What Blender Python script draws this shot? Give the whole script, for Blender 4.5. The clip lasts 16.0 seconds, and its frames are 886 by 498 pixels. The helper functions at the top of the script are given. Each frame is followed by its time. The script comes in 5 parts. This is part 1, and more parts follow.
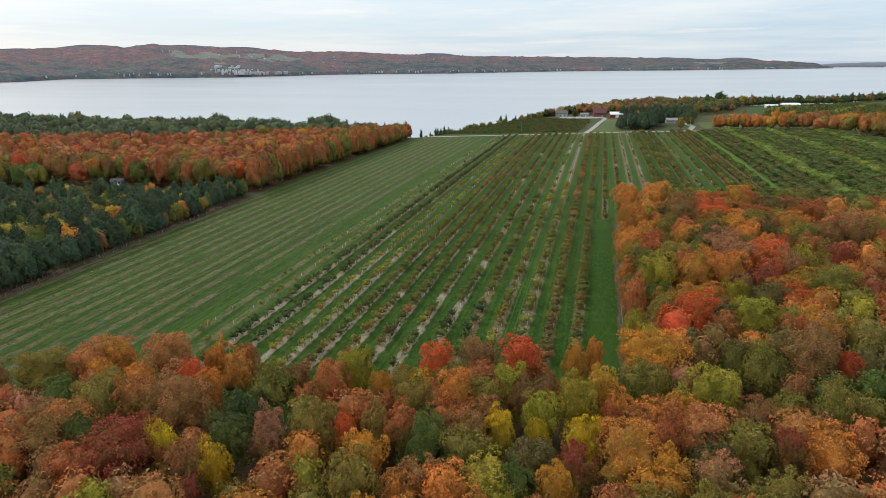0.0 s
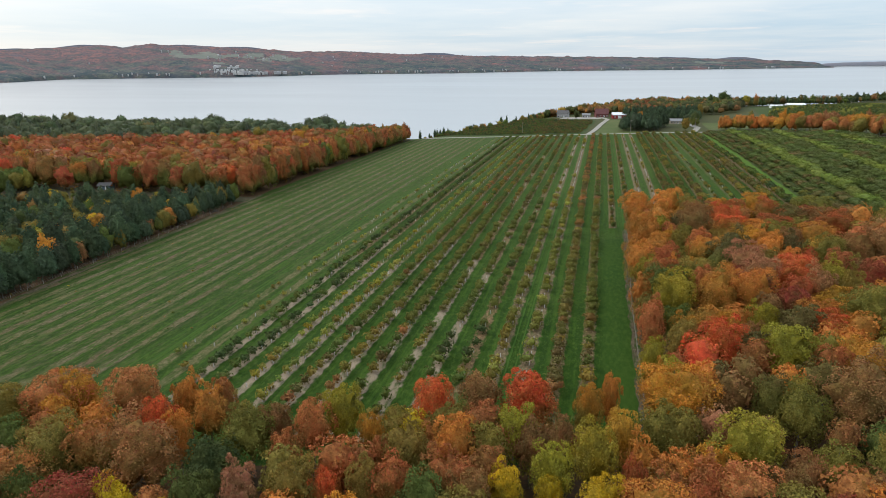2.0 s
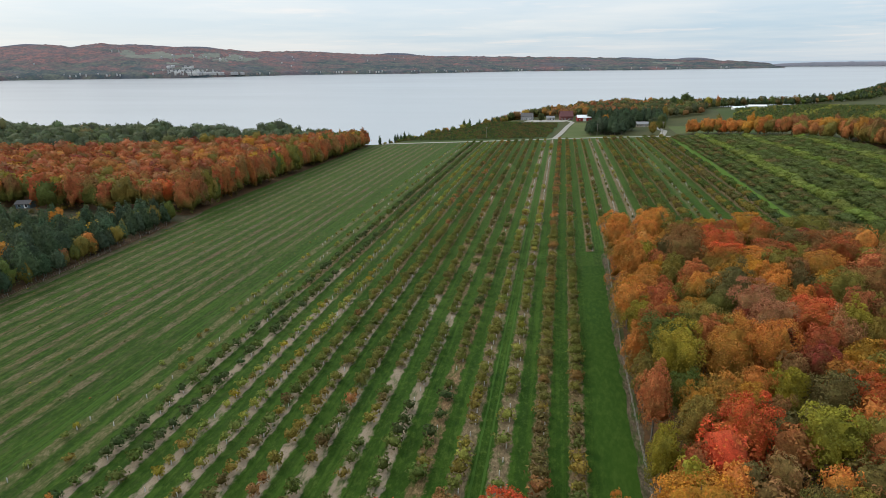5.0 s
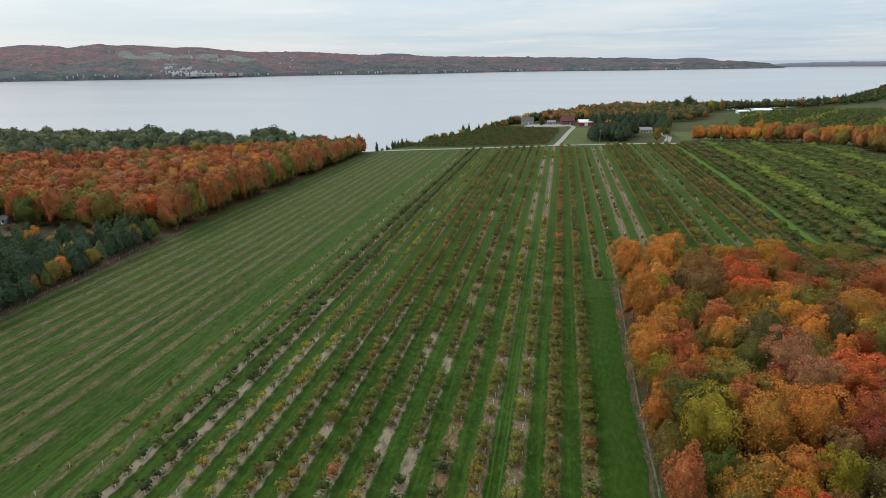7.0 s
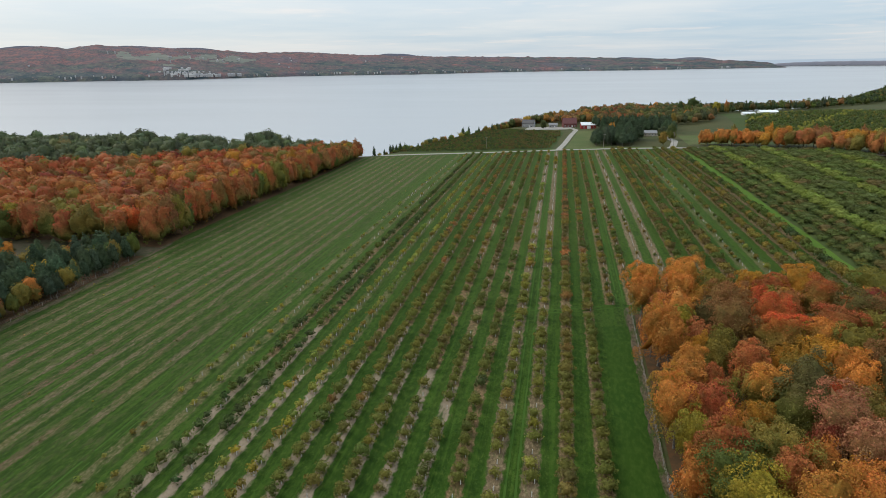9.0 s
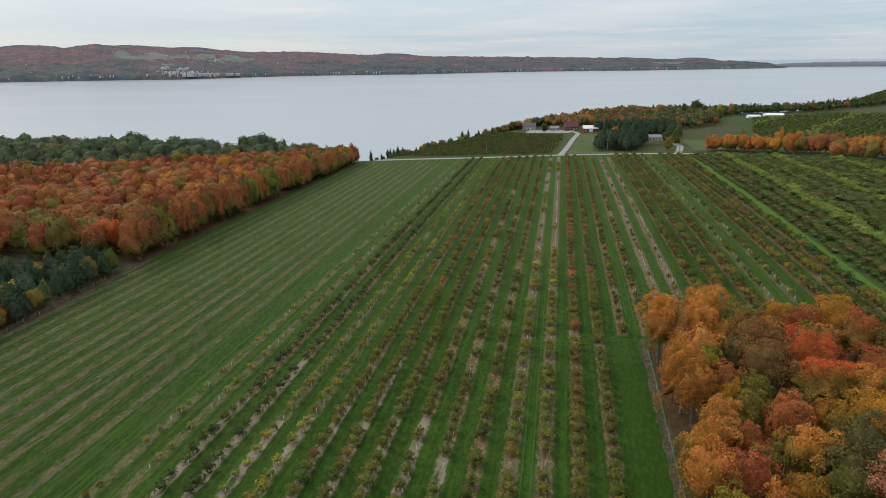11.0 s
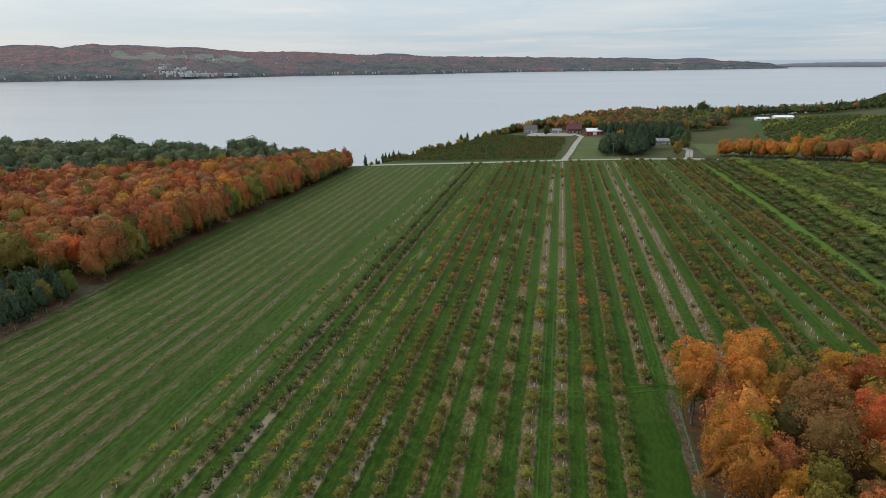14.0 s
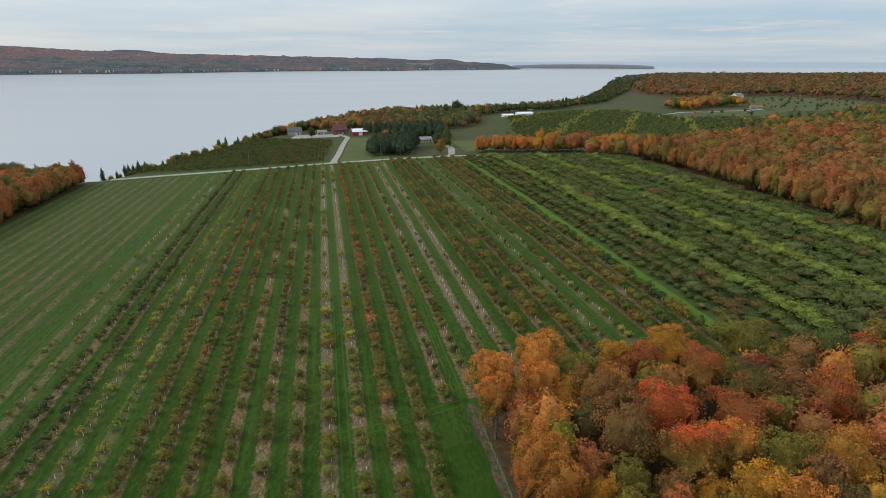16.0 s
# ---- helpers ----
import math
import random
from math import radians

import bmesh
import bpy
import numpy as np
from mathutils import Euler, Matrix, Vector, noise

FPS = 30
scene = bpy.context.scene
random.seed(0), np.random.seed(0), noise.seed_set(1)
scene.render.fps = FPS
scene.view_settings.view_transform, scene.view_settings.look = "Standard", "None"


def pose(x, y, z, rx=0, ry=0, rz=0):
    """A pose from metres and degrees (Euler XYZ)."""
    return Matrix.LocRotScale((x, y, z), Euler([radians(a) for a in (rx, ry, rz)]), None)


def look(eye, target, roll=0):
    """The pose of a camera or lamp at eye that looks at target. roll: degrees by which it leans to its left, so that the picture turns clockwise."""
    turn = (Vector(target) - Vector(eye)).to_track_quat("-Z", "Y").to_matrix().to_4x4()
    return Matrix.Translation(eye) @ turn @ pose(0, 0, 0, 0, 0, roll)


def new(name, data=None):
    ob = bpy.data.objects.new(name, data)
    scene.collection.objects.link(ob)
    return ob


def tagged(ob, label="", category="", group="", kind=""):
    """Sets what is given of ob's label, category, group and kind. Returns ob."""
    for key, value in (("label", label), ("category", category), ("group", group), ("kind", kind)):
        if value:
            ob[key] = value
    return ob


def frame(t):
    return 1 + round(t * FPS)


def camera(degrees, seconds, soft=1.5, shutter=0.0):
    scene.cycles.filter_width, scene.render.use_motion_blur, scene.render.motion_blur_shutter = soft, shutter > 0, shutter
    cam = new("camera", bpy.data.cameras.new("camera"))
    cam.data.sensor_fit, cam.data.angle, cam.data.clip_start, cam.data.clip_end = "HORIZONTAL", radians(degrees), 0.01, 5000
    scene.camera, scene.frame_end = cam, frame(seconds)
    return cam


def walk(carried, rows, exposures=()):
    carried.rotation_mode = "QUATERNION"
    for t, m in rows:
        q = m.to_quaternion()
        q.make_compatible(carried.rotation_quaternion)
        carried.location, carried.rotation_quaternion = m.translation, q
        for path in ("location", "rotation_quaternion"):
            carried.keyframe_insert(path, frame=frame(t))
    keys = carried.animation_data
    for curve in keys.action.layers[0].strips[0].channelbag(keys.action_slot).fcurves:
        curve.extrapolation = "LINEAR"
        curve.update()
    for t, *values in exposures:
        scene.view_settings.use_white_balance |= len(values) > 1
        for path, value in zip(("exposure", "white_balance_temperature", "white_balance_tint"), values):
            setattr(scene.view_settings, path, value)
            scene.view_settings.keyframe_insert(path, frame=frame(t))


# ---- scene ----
cam = camera(73.1, 16.0, soft=0.8)
walk(cam, [
    (0, look((-0.38, 4.99, 55.79), (-24.58, 97.40, 26.21), -0.51)),
    (0.5, look((-0.96, 6.88, 55.81), (-25.14, 99.30, 26.24), -0.52)),
    (1, look((-1.56, 9.43, 55.84), (-25.71, 101.85, 26.27), -0.53)),
    (1.5, look((-2.22, 12.82, 55.89), (-26.44, 105.21, 26.29), -0.55)),
    (2, look((-3.01, 16.71, 55.95), (-27.19, 109.11, 26.33), -0.56)),
    (2.5, look((-3.85, 20.76, 55.97), (-27.99, 113.18, 26.36), -0.56)),
    (3, look((-4.66, 24.94, 55.95), (-28.78, 117.37, 26.35), -0.56)),
    (3.5, look((-5.43, 29.21, 55.93), (-26.98, 122.26, 26.31), -0.55)),
    (4, look((-6.18, 33.44, 55.95), (-24.75, 127.12, 26.28), -0.52)),
    (4.2, look((-6.46, 35.10, 56.10), (-24.95, 128.79, 26.43), -0.53)),
    (6.5, look((-8.89, 53.34, 60.80), (-27.33, 147.04, 31.11), -0.61)),
    (7, look((-9.53, 57.02, 61.27), (-27.94, 150.72, 31.58), -0.62)),
    (7.5, look((-10.13, 60.75, 61.45), (-28.53, 154.45, 31.78), -0.66)),
    (8, look((-10.70, 64.53, 61.61), (-29.09, 158.24, 31.94), -0.71)),
    (8.5, look((-11.28, 68.41, 62.12), (-29.74, 162.10, 32.44), -0.73)),
    (9, look((-11.84, 72.34, 63.08), (-30.26, 166.03, 33.37), -0.73)),
    (9.5, look((-12.34, 76.27, 64.25), (-30.73, 169.95, 34.49), -0.73)),
    (12, look((-15.22, 94.80, 65.11), (-33.48, 188.50, 35.34), -0.59)),
    (12.5, look((-15.55, 98.59, 65.13), (-33.80, 192.30, 35.39), -0.61)),
    (13, look((-15.96, 102.52, 65.16), (-34.29, 196.22, 35.42), -0.63)),
    (13.5, look((-16.46, 106.52, 65.18), (-34.75, 200.22, 35.43), -0.62)),
    (14, look((-16.98, 110.45, 65.18), (-35.23, 204.16, 35.42), -0.60)),
    (14.5, look((-17.39, 114.31, 65.18), (-35.10, 208.11, 35.42), -0.61)),
    (15, look((-17.41, 118.23, 65.11), (-33.68, 212.30, 35.33), -0.55)),
    (15.5, look((-17.25, 121.97, 65.08), (-12.82, 217.31, 35.23), -0.32)),
    (16, look((-17.54, 124.97, 65.41), (0.80, 218.59, 35.41), 0.05)),
], ((0, 0.33), (3, 0.31), (4.2, 0.27), (8, 0.17), (9.5, 0.14), (12, 0.02), (16, 0.02)))

# ---- light ----
world = bpy.data.worlds.new("overcast_sky")
scene.world = world
world.use_nodes = True
wt = world.node_tree
wt.nodes.clear()


def wnode(kind, **vals):
    n = wt.nodes.new(kind)
    for k, v in vals.items():
        if k in n.inputs:
            n.inputs[k].default_value = v
    return n


def wmath(op, a, b=None, c=None, clamp=False):
    n = wt.nodes.new("ShaderNodeMath")
    n.operation = op
    n.use_clamp = clamp
    for i, v in enumerate((a, b, c)):
        if v is None:
            continue
        if isinstance(v, (int, float)):
            n.inputs[i].default_value = v
        else:
            wt.links.new(v, n.inputs[i])
    return n.outputs[0]


def wmix(fac, a, b):
    n = wt.nodes.new("ShaderNodeMix")
    n.data_type = "RGBA"
    for sock, v in ((n.inputs[0], fac), (n.inputs[6], a), (n.inputs[7], b)):
        if isinstance(v, (int, float)):
            sock.default_value = v
        elif isinstance(v, tuple):
            sock.default_value = (*v, 1)
        else:
            wt.links.new(v, sock)
    return n.outputs[2]


SUN_AZ, SUN_EL = -62.0, 34.0  # degrees from +y towards +x, and above the horizon
sky = wt.nodes.new("ShaderNodeTexSky")
sky.sky_type = "NISHITA"
sky.sun_disc = False
sky.sun_elevation = radians(SUN_EL)
sky.sun_rotation = radians(SUN_AZ)
wcoord = wt.nodes.new("ShaderNodeTexCoord")
wsep = wt.nodes.new("ShaderNodeSeparateXYZ")
wt.links.new(wcoord.outputs["Generated"], wsep.inputs[0])
up = wmath("MAXIMUM", wsep.outputs[2], 0.0)
den = wmath("ADD", up, 0.035)
cu = wmath("DIVIDE", wsep.outputs[0], den)
cv = wmath("DIVIDE", wsep.outputs[1], den)
wcomb = wt.nodes.new("ShaderNodeCombineXYZ")
wt.links.new(cu, wcomb.inputs[0])
wt.links.new(cv, wcomb.inputs[1])
cl1 = wnode("ShaderNodeTexNoise", Scale=0.16, Detail=5.0, Roughness=0.55)
wt.links.new(wcomb.outputs[0], cl1.inputs["Vector"])
cl2 = wnode("ShaderNodeTexNoise", Scale=0.45, Detail=4.0, Roughness=0.6)
wt.links.new(wcomb.outputs[0], cl2.inputs["Vector"])
cloud = wmath("MULTIPLY_ADD", cl1.outputs[0], 4.4, -1.75, clamp=True)
wisp = wmath("MULTIPLY_ADD", cl2.outputs[0], 6.0, -3.35, clamp=True)
scaled = wt.nodes.new("ShaderNodeVectorMath")
scaled.operation = "SCALE"
scaled.inputs[3].default_value = 0.1
wt.links.new(sky.outputs[0], scaled.inputs[0])
overcast = wmix(cloud, (0.41, 0.53, 0.635), (0.615, 0.655, 0.685))
overcast = wmix(wmath("MULTIPLY", wisp, 0.7), overcast, (0.76, 0.70, 0.68))
low = wmath("SUBTRACT", 1.0, wmath("MULTIPLY", up, 26.0, clamp=True))
overcast = wmix(wmath("MULTIPLY", low, 0.5), overcast, (0.54, 0.62, 0.70))
# the veiled sun lights its side of the sky
side = wmath("ADD", wmath("MULTIPLY", wsep.outputs[0], math.sin(radians(SUN_AZ))), wmath("MULTIPLY", wsep.outputs[1], math.cos(radians(SUN_AZ))))
glow = wmath("MULTIPLY_ADD", side, 0.85, -0.12, clamp=True)
overcast = wmix(wmath("MULTIPLY", glow, 0.5), overcast, (0.68, 0.685, 0.685))
veil = wmix(0.88, scaled.outputs[0], overcast)
lift = wmath("ADD", wmath("MULTIPLY_ADD", wmath("POWER", up, 0.8), 0.95, 1.0), wmath("MULTIPLY", wmath("MULTIPLY_ADD", side, 0.5, 0.0, clamp=True), wmath("MULTIPLY_ADD", up, 3.0, -0.36, clamp=True)))
lifted = wt.nodes.new("ShaderNodeVectorMath")
lifted.operation = "SCALE"
wt.links.new(veil, lifted.inputs[0])
wt.links.new(lift, lifted.inputs[3])
below = wmath("MULTIPLY", wmath("LESS_THAN", wsep.outputs[2], -0.0012), 1.0)
final = wmix(below, lifted.outputs[0], (0.40, 0.49, 0.58))
bg = wnode("ShaderNodeBackground", Strength=1.0)
wt.links.new(final, bg.inputs[0])
wout = wt.nodes.new("ShaderNodeOutputWorld")
wt.links.new(bg.outputs[0], wout.inputs[0])

sun_data = bpy.data.lights.new("sun", "SUN")
sun_data.energy, sun_data.angle, sun_data.color = 1.4, radians(14), (1.0, 0.92, 0.80)
sun = new("sun", sun_data)
az, el = radians(SUN_AZ), radians(SUN_EL)
sun.matrix_world = look((0, 0, 300), (-math.sin(az) * math.cos(el), -math.cos(az) * math.cos(el), 300 - math.sin(el)))
scene.view_settings.exposure = 0.0


# ---- materials ----
class Mat:
    """A node material with a Principled surface."""

    def __init__(self, name, rough=0.9, spec=0.25):
        self.m = bpy.data.materials.new(name)
        self.m.use_nodes = True
        self.t = self.m.node_tree
        self.b = self.t.nodes["Principled BSDF"]
        self.b.inputs["Roughness"].default_value = rough
        self.b.inputs["Specular IOR Level"].default_value = spec

    def node(self, kind, **vals):
        n = self.t.nodes.new(kind)
        for k, v in vals.items():
            if k in n.inputs:
                n.inputs[k].default_value = v
        return n

    def link(self, a, b):
        self.t.links.new(a, b)

    def math(self, op, a, b=None, c=None, clamp=False):
        n = self.t.nodes.new("ShaderNodeMath")
        n.operation = op
        n.use_clamp = clamp
        for i, v in enumerate((a, b, c)):
            if v is None:
                continue
            if isinstance(v, (int, float)):
                n.inputs[i].default_value = v
            else:
                self.link(v, n.inputs[i])
        return n.outputs[0]

    def mix(self, fac, a, b, blend="MIX"):
        n = self.t.nodes.new("ShaderNodeMix")
        n.data_type = "RGBA"
        n.blend_type = blend
        for sock, v in ((n.inputs[0], fac), (n.inputs[6], a), (n.inputs[7], b)):
            if isinstance(v, (int, float)):
                sock.default_value = v
            elif isinstance(v, tuple):
                sock.default_value = (*v[:3], 1)
            else:
                self.link(v, sock)
        return n.outputs[2]

    def place(self, sx=1.0, sy=1.0, sz=1.0, world=True):
        g = self.node("ShaderNodeNewGeometry") if world else self.node("ShaderNodeTexCoord")
        m = self.node("ShaderNodeMapping")
        m.inputs["Scale"].default_value = (sx, sy, sz)
        self.link(g.outputs["Position" if world else "Object"], m.inputs[0])
        return m.outputs[0]

    def noise(self, scale, where, detail=3.0, rough=0.55):
        n = self.node("ShaderNodeTexNoise", Scale=scale, Detail=detail, Roughness=rough)
        self.link(where, n.inputs["Vector"])
        return n.outputs[0]

    def ramp(self, v, lo, hi):
        n = self.node("ShaderNodeMapRange")
        n.inputs[1].default_value, n.inputs[2].default_value = lo, hi
        self.link(v, n.inputs[0])
        return n.outputs[0]

    def color(self, c):
        if isinstance(c, tuple):
            self.b.inputs["Base Color"].default_value = (*c[:3], 1)
        else:
            self.link(c, self.b.inputs["Base Color"])
        return self

    def bump(self, v, strength=0.4, dist=0.1):
        n = self.node("ShaderNodeBump", Strength=strength, Distance=dist)
        self.link(v, n.inputs["Height"])
        self.link(n.outputs[0], self.b.inputs["Normal"])
        return self


def earth(name, a, b, c, fine=1.4, coarse=0.05, stretch=(1, 1), bump=0.5, dist=0.15, edge=(0.38, 0.62)):
    """Ground cover: two colours mixed coarsely, a third in fine flecks."""
    m = Mat(name, 0.95, 0.1)
    w = m.place(stretch[0], stretch[1], 1)
    n1 = m.noise(coarse, w, 4)
    n2 = m.noise(fine, w, 5, 0.65)
    col = m.mix(m.ramp(n1, *edge), a, b)
    col = m.mix(m.ramp(n2, 0.42, 0.68), col, c)
    m.color(col).bump(n2, bump, dist)
    return m.m


MEADOW = earth("rough_meadow", (0.045, 0.06, 0.02), (0.065, 0.068, 0.024), (0.08, 0.068, 0.032), 0.5, 0.02)
FLOOR = earth("forest_floor", (0.05, 0.035, 0.02), (0.08, 0.05, 0.025), (0.12, 0.06, 0.025), 0.8, 0.05)
DIRT = earth("bare_dirt", (0.095, 0.072, 0.045), (0.062, 0.058, 0.03), (0.05, 0.055, 0.025), 0.45, 0.05)
GRAVEL = earth("gravel_road", (0.30, 0.275, 0.24), (0.25, 0.235, 0.205), (0.34, 0.31, 0.275), 1.2, 0.08)
MOWN = earth("mown_grass", (0.06, 0.12, 0.013), (0.07, 0.125, 0.015), (0.08, 0.13, 0.02), 1.6, 0.06)
MARGIN_GRASS = earth("lush_margin_grass", (0.017, 0.046, 0.004), (0.025, 0.056, 0.005), (0.036, 0.068, 0.008), 1.3, 0.06, (1, 0.4))
LAWN = earth("pale_lawn", (0.075, 0.10, 0.03), (0.105, 0.11, 0.042), (0.07, 0.088, 0.028), 0.6, 0.05)
HAY = earth("hay_field", (0.055, 0.085, 0.028), (0.08, 0.088, 0.036), (0.10, 0.085, 0.042), 0.12, 0.02)
FARGRASS = earth("far_orchard_grass", (0.036, 0.06, 0.015), (0.05, 0.068, 0.018), (0.06, 0.075, 0.022), 0.3, 0.015)


def grass_color(m):
    """Mown orchard grass: stripes along the rows, mottling, straw patches to the west."""
    w = m.place()
    stripes = m.noise(1.0, m.place(0.9, 0.02, 1), 4, 0.6)
    patch = m.noise(0.022, w, 4)
    fine = m.noise(1.3, m.place(1, 0.5, 1), 5, 0.78)
    sep = m.node("ShaderNodeSeparateXYZ")
    m.link(m.node("ShaderNodeNewGeometry").outputs["Position"], sep.inputs[0])
    west = m.math("ADD", m.ramp(sep.outputs[0], -60.0, -115.0), m.math("MULTIPLY_ADD", patch, 0.8, -0.4), clamp=True)
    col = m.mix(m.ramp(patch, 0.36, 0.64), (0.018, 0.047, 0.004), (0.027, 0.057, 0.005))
    col = m.mix(west, col, (0.022, 0.043, 0.005))
    # haze and grazing view put into the colour: paler grass up the field
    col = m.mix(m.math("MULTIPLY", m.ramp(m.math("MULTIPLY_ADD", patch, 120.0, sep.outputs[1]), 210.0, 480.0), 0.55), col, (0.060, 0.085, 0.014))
    col = m.mix(m.ramp(stripes, 0.46, 0.66), col, (0.038, 0.078, 0.008))
    col = m.mix(m.math("MULTIPLY", m.ramp(stripes, 0.44, 0.30), 0.6), col, (0.018, 0.042, 0.005))
    col = m.mix(m.math("MULTIPLY", m.ramp(fine, 0.52, 0.64), 0.8), col, (0.056, 0.090, 0.013))
    col = m.mix(m.math("MULTIPLY", m.ramp(fine, 0.46, 0.36), 0.7), col, (0.013, 0.034, 0.004))
    blot = m.noise(0.35, m.place(1, 0.3, 1), 4, 0.65)
    col = m.mix(m.math("MULTIPLY", m.ramp(blot, 0.55, 0.75), 0.5), col, (0.015, 0.036, 0.004))
    straw = m.noise(0.5, m.place(1, 0.35, 1), 5, 0.72)
    col = m.mix(m.math("MULTIPLY", m.math("MULTIPLY", m.ramp(straw, 0.51, 0.62), west), 0.5), col, (0.09, 0.074, 0.034))
    return col, fine, sep.outputs[0]


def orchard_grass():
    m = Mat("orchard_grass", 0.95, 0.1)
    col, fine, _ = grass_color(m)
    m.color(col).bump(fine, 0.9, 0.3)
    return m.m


def strip(name, a, b, c, share, size=0.16, half=None, broken=0.0):
    """Soil, straw and dead grass under a row; living grass grows through in patches and in from both sides."""
    m = Mat(name, 0.95, 0.1)
    w = m.place()
    n1 = m.noise(0.12, m.place(1, 0.4, 1), 4)
    n2 = m.noise(2.0, m.place(1, 0.6, 1), 5, 0.78)
    n3 = m.noise(size * 2.2, m.place(1, 0.3, 1), 5, 0.68)
    col = m.mix(m.ramp(n1, 0.38, 0.62), a, b)
    col = m.mix(m.ramp(n2, 0.50, 0.62), col, tuple(1.25 * v for v in c))
    col = m.mix(m.math("MULTIPLY", m.ramp(n2, 0.46, 0.36), 0.8), col, tuple(0.45 * v for v in b))
    green, fine, east = grass_color(m)
    grown = m.math("MULTIPLY", m.ramp(n3, 0.68 - share * 0.5, 0.80 - share * 0.45), 0.9)
    if half:
        off = m.math("ABSOLUTE", m.math("ADD", m.math("FLOORED_MODULO", m.math("ADD", east, 20.0 + 5.85 / 2), 5.85), -5.85 / 2))
        rim = m.math("ADD", off, m.math("MULTIPLY_ADD", m.noise(0.9, m.place(1, 0.6, 1), 4, 0.7), 2.4, -1.2))
        grown = m.math("MAXIMUM", grown, m.ramp(rim, half - 0.22, half + 0.22))
    if broken:
        grown = m.math("MAXIMUM", grown, m.math("MULTIPLY", m.ramp(m.noise(0.05, m.place(1.6, 0.6, 1), 4, 0.65), 0.58 - broken, 0.66 - broken), 0.92))
    m.color(m.mix(grown, col, green)).bump(n2, 0.7, 0.2)
    return m.m


SAND = strip("pale_sandy_soil", (0.27, 0.21, 0.15), (0.2, 0.155, 0.105), (0.15, 0.115, 0.07), 0.36, 0.3, half=0.98)
MULCH = strip("brown_mulch", (0.135, 0.092, 0.046), (0.10, 0.07, 0.03), (0.19, 0.135, 0.072), 0.26, 0.3, half=1.22)
TAN_STRIP = strip("tan_bare_soil", (0.14, 0.10, 0.056), (0.10, 0.074, 0.036), (0.17, 0.128, 0.074), 0.24, 0.3, half=1.35)
RUSTY = strip("rusty_dead_grass", (0.14, 0.085, 0.042), (0.10, 0.072, 0.03), (0.18, 0.12, 0.062), 0.36, 0.3, half=1.25)
YELLOWED = strip("yellowed_grass", (0.095, 0.086, 0.032), (0.072, 0.076, 0.024), (0.13, 0.105, 0.056), 0.42, 0.3, half=1.25)
DASH_PALE = strip("dry_stubble", (0.10, 0.078, 0.042), (0.085, 0.079, 0.024), (0.12, 0.096, 0.054), 0.46, 0.42, half=1.2, broken=0.02)
DASH_RUST = strip("rusty_stubble", (0.098, 0.062, 0.035), (0.082, 0.075, 0.024), (0.11, 0.082, 0.046), 0.46, 0.42, half=1.15, broken=0.02)
EDGE_DIRT = strip("shaded_edge_dirt", (0.10, 0.07, 0.045), (0.075, 0.058, 0.034), (0.12, 0.09, 0.06), 0.42, 0.25)
TRACK = earth("pressed_grass_track", (0.040, 0.088, 0.012), (0.034, 0.072, 0.010), (0.048, 0.092, 0.014), 1.5, 0.1, (1, 0.3))
BEACH = earth("shore_sand", (0.42, 0.38, 0.31), (0.33, 0.29, 0.23), (0.25, 0.22, 0.17), 0.5, 0.04)


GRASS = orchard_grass()


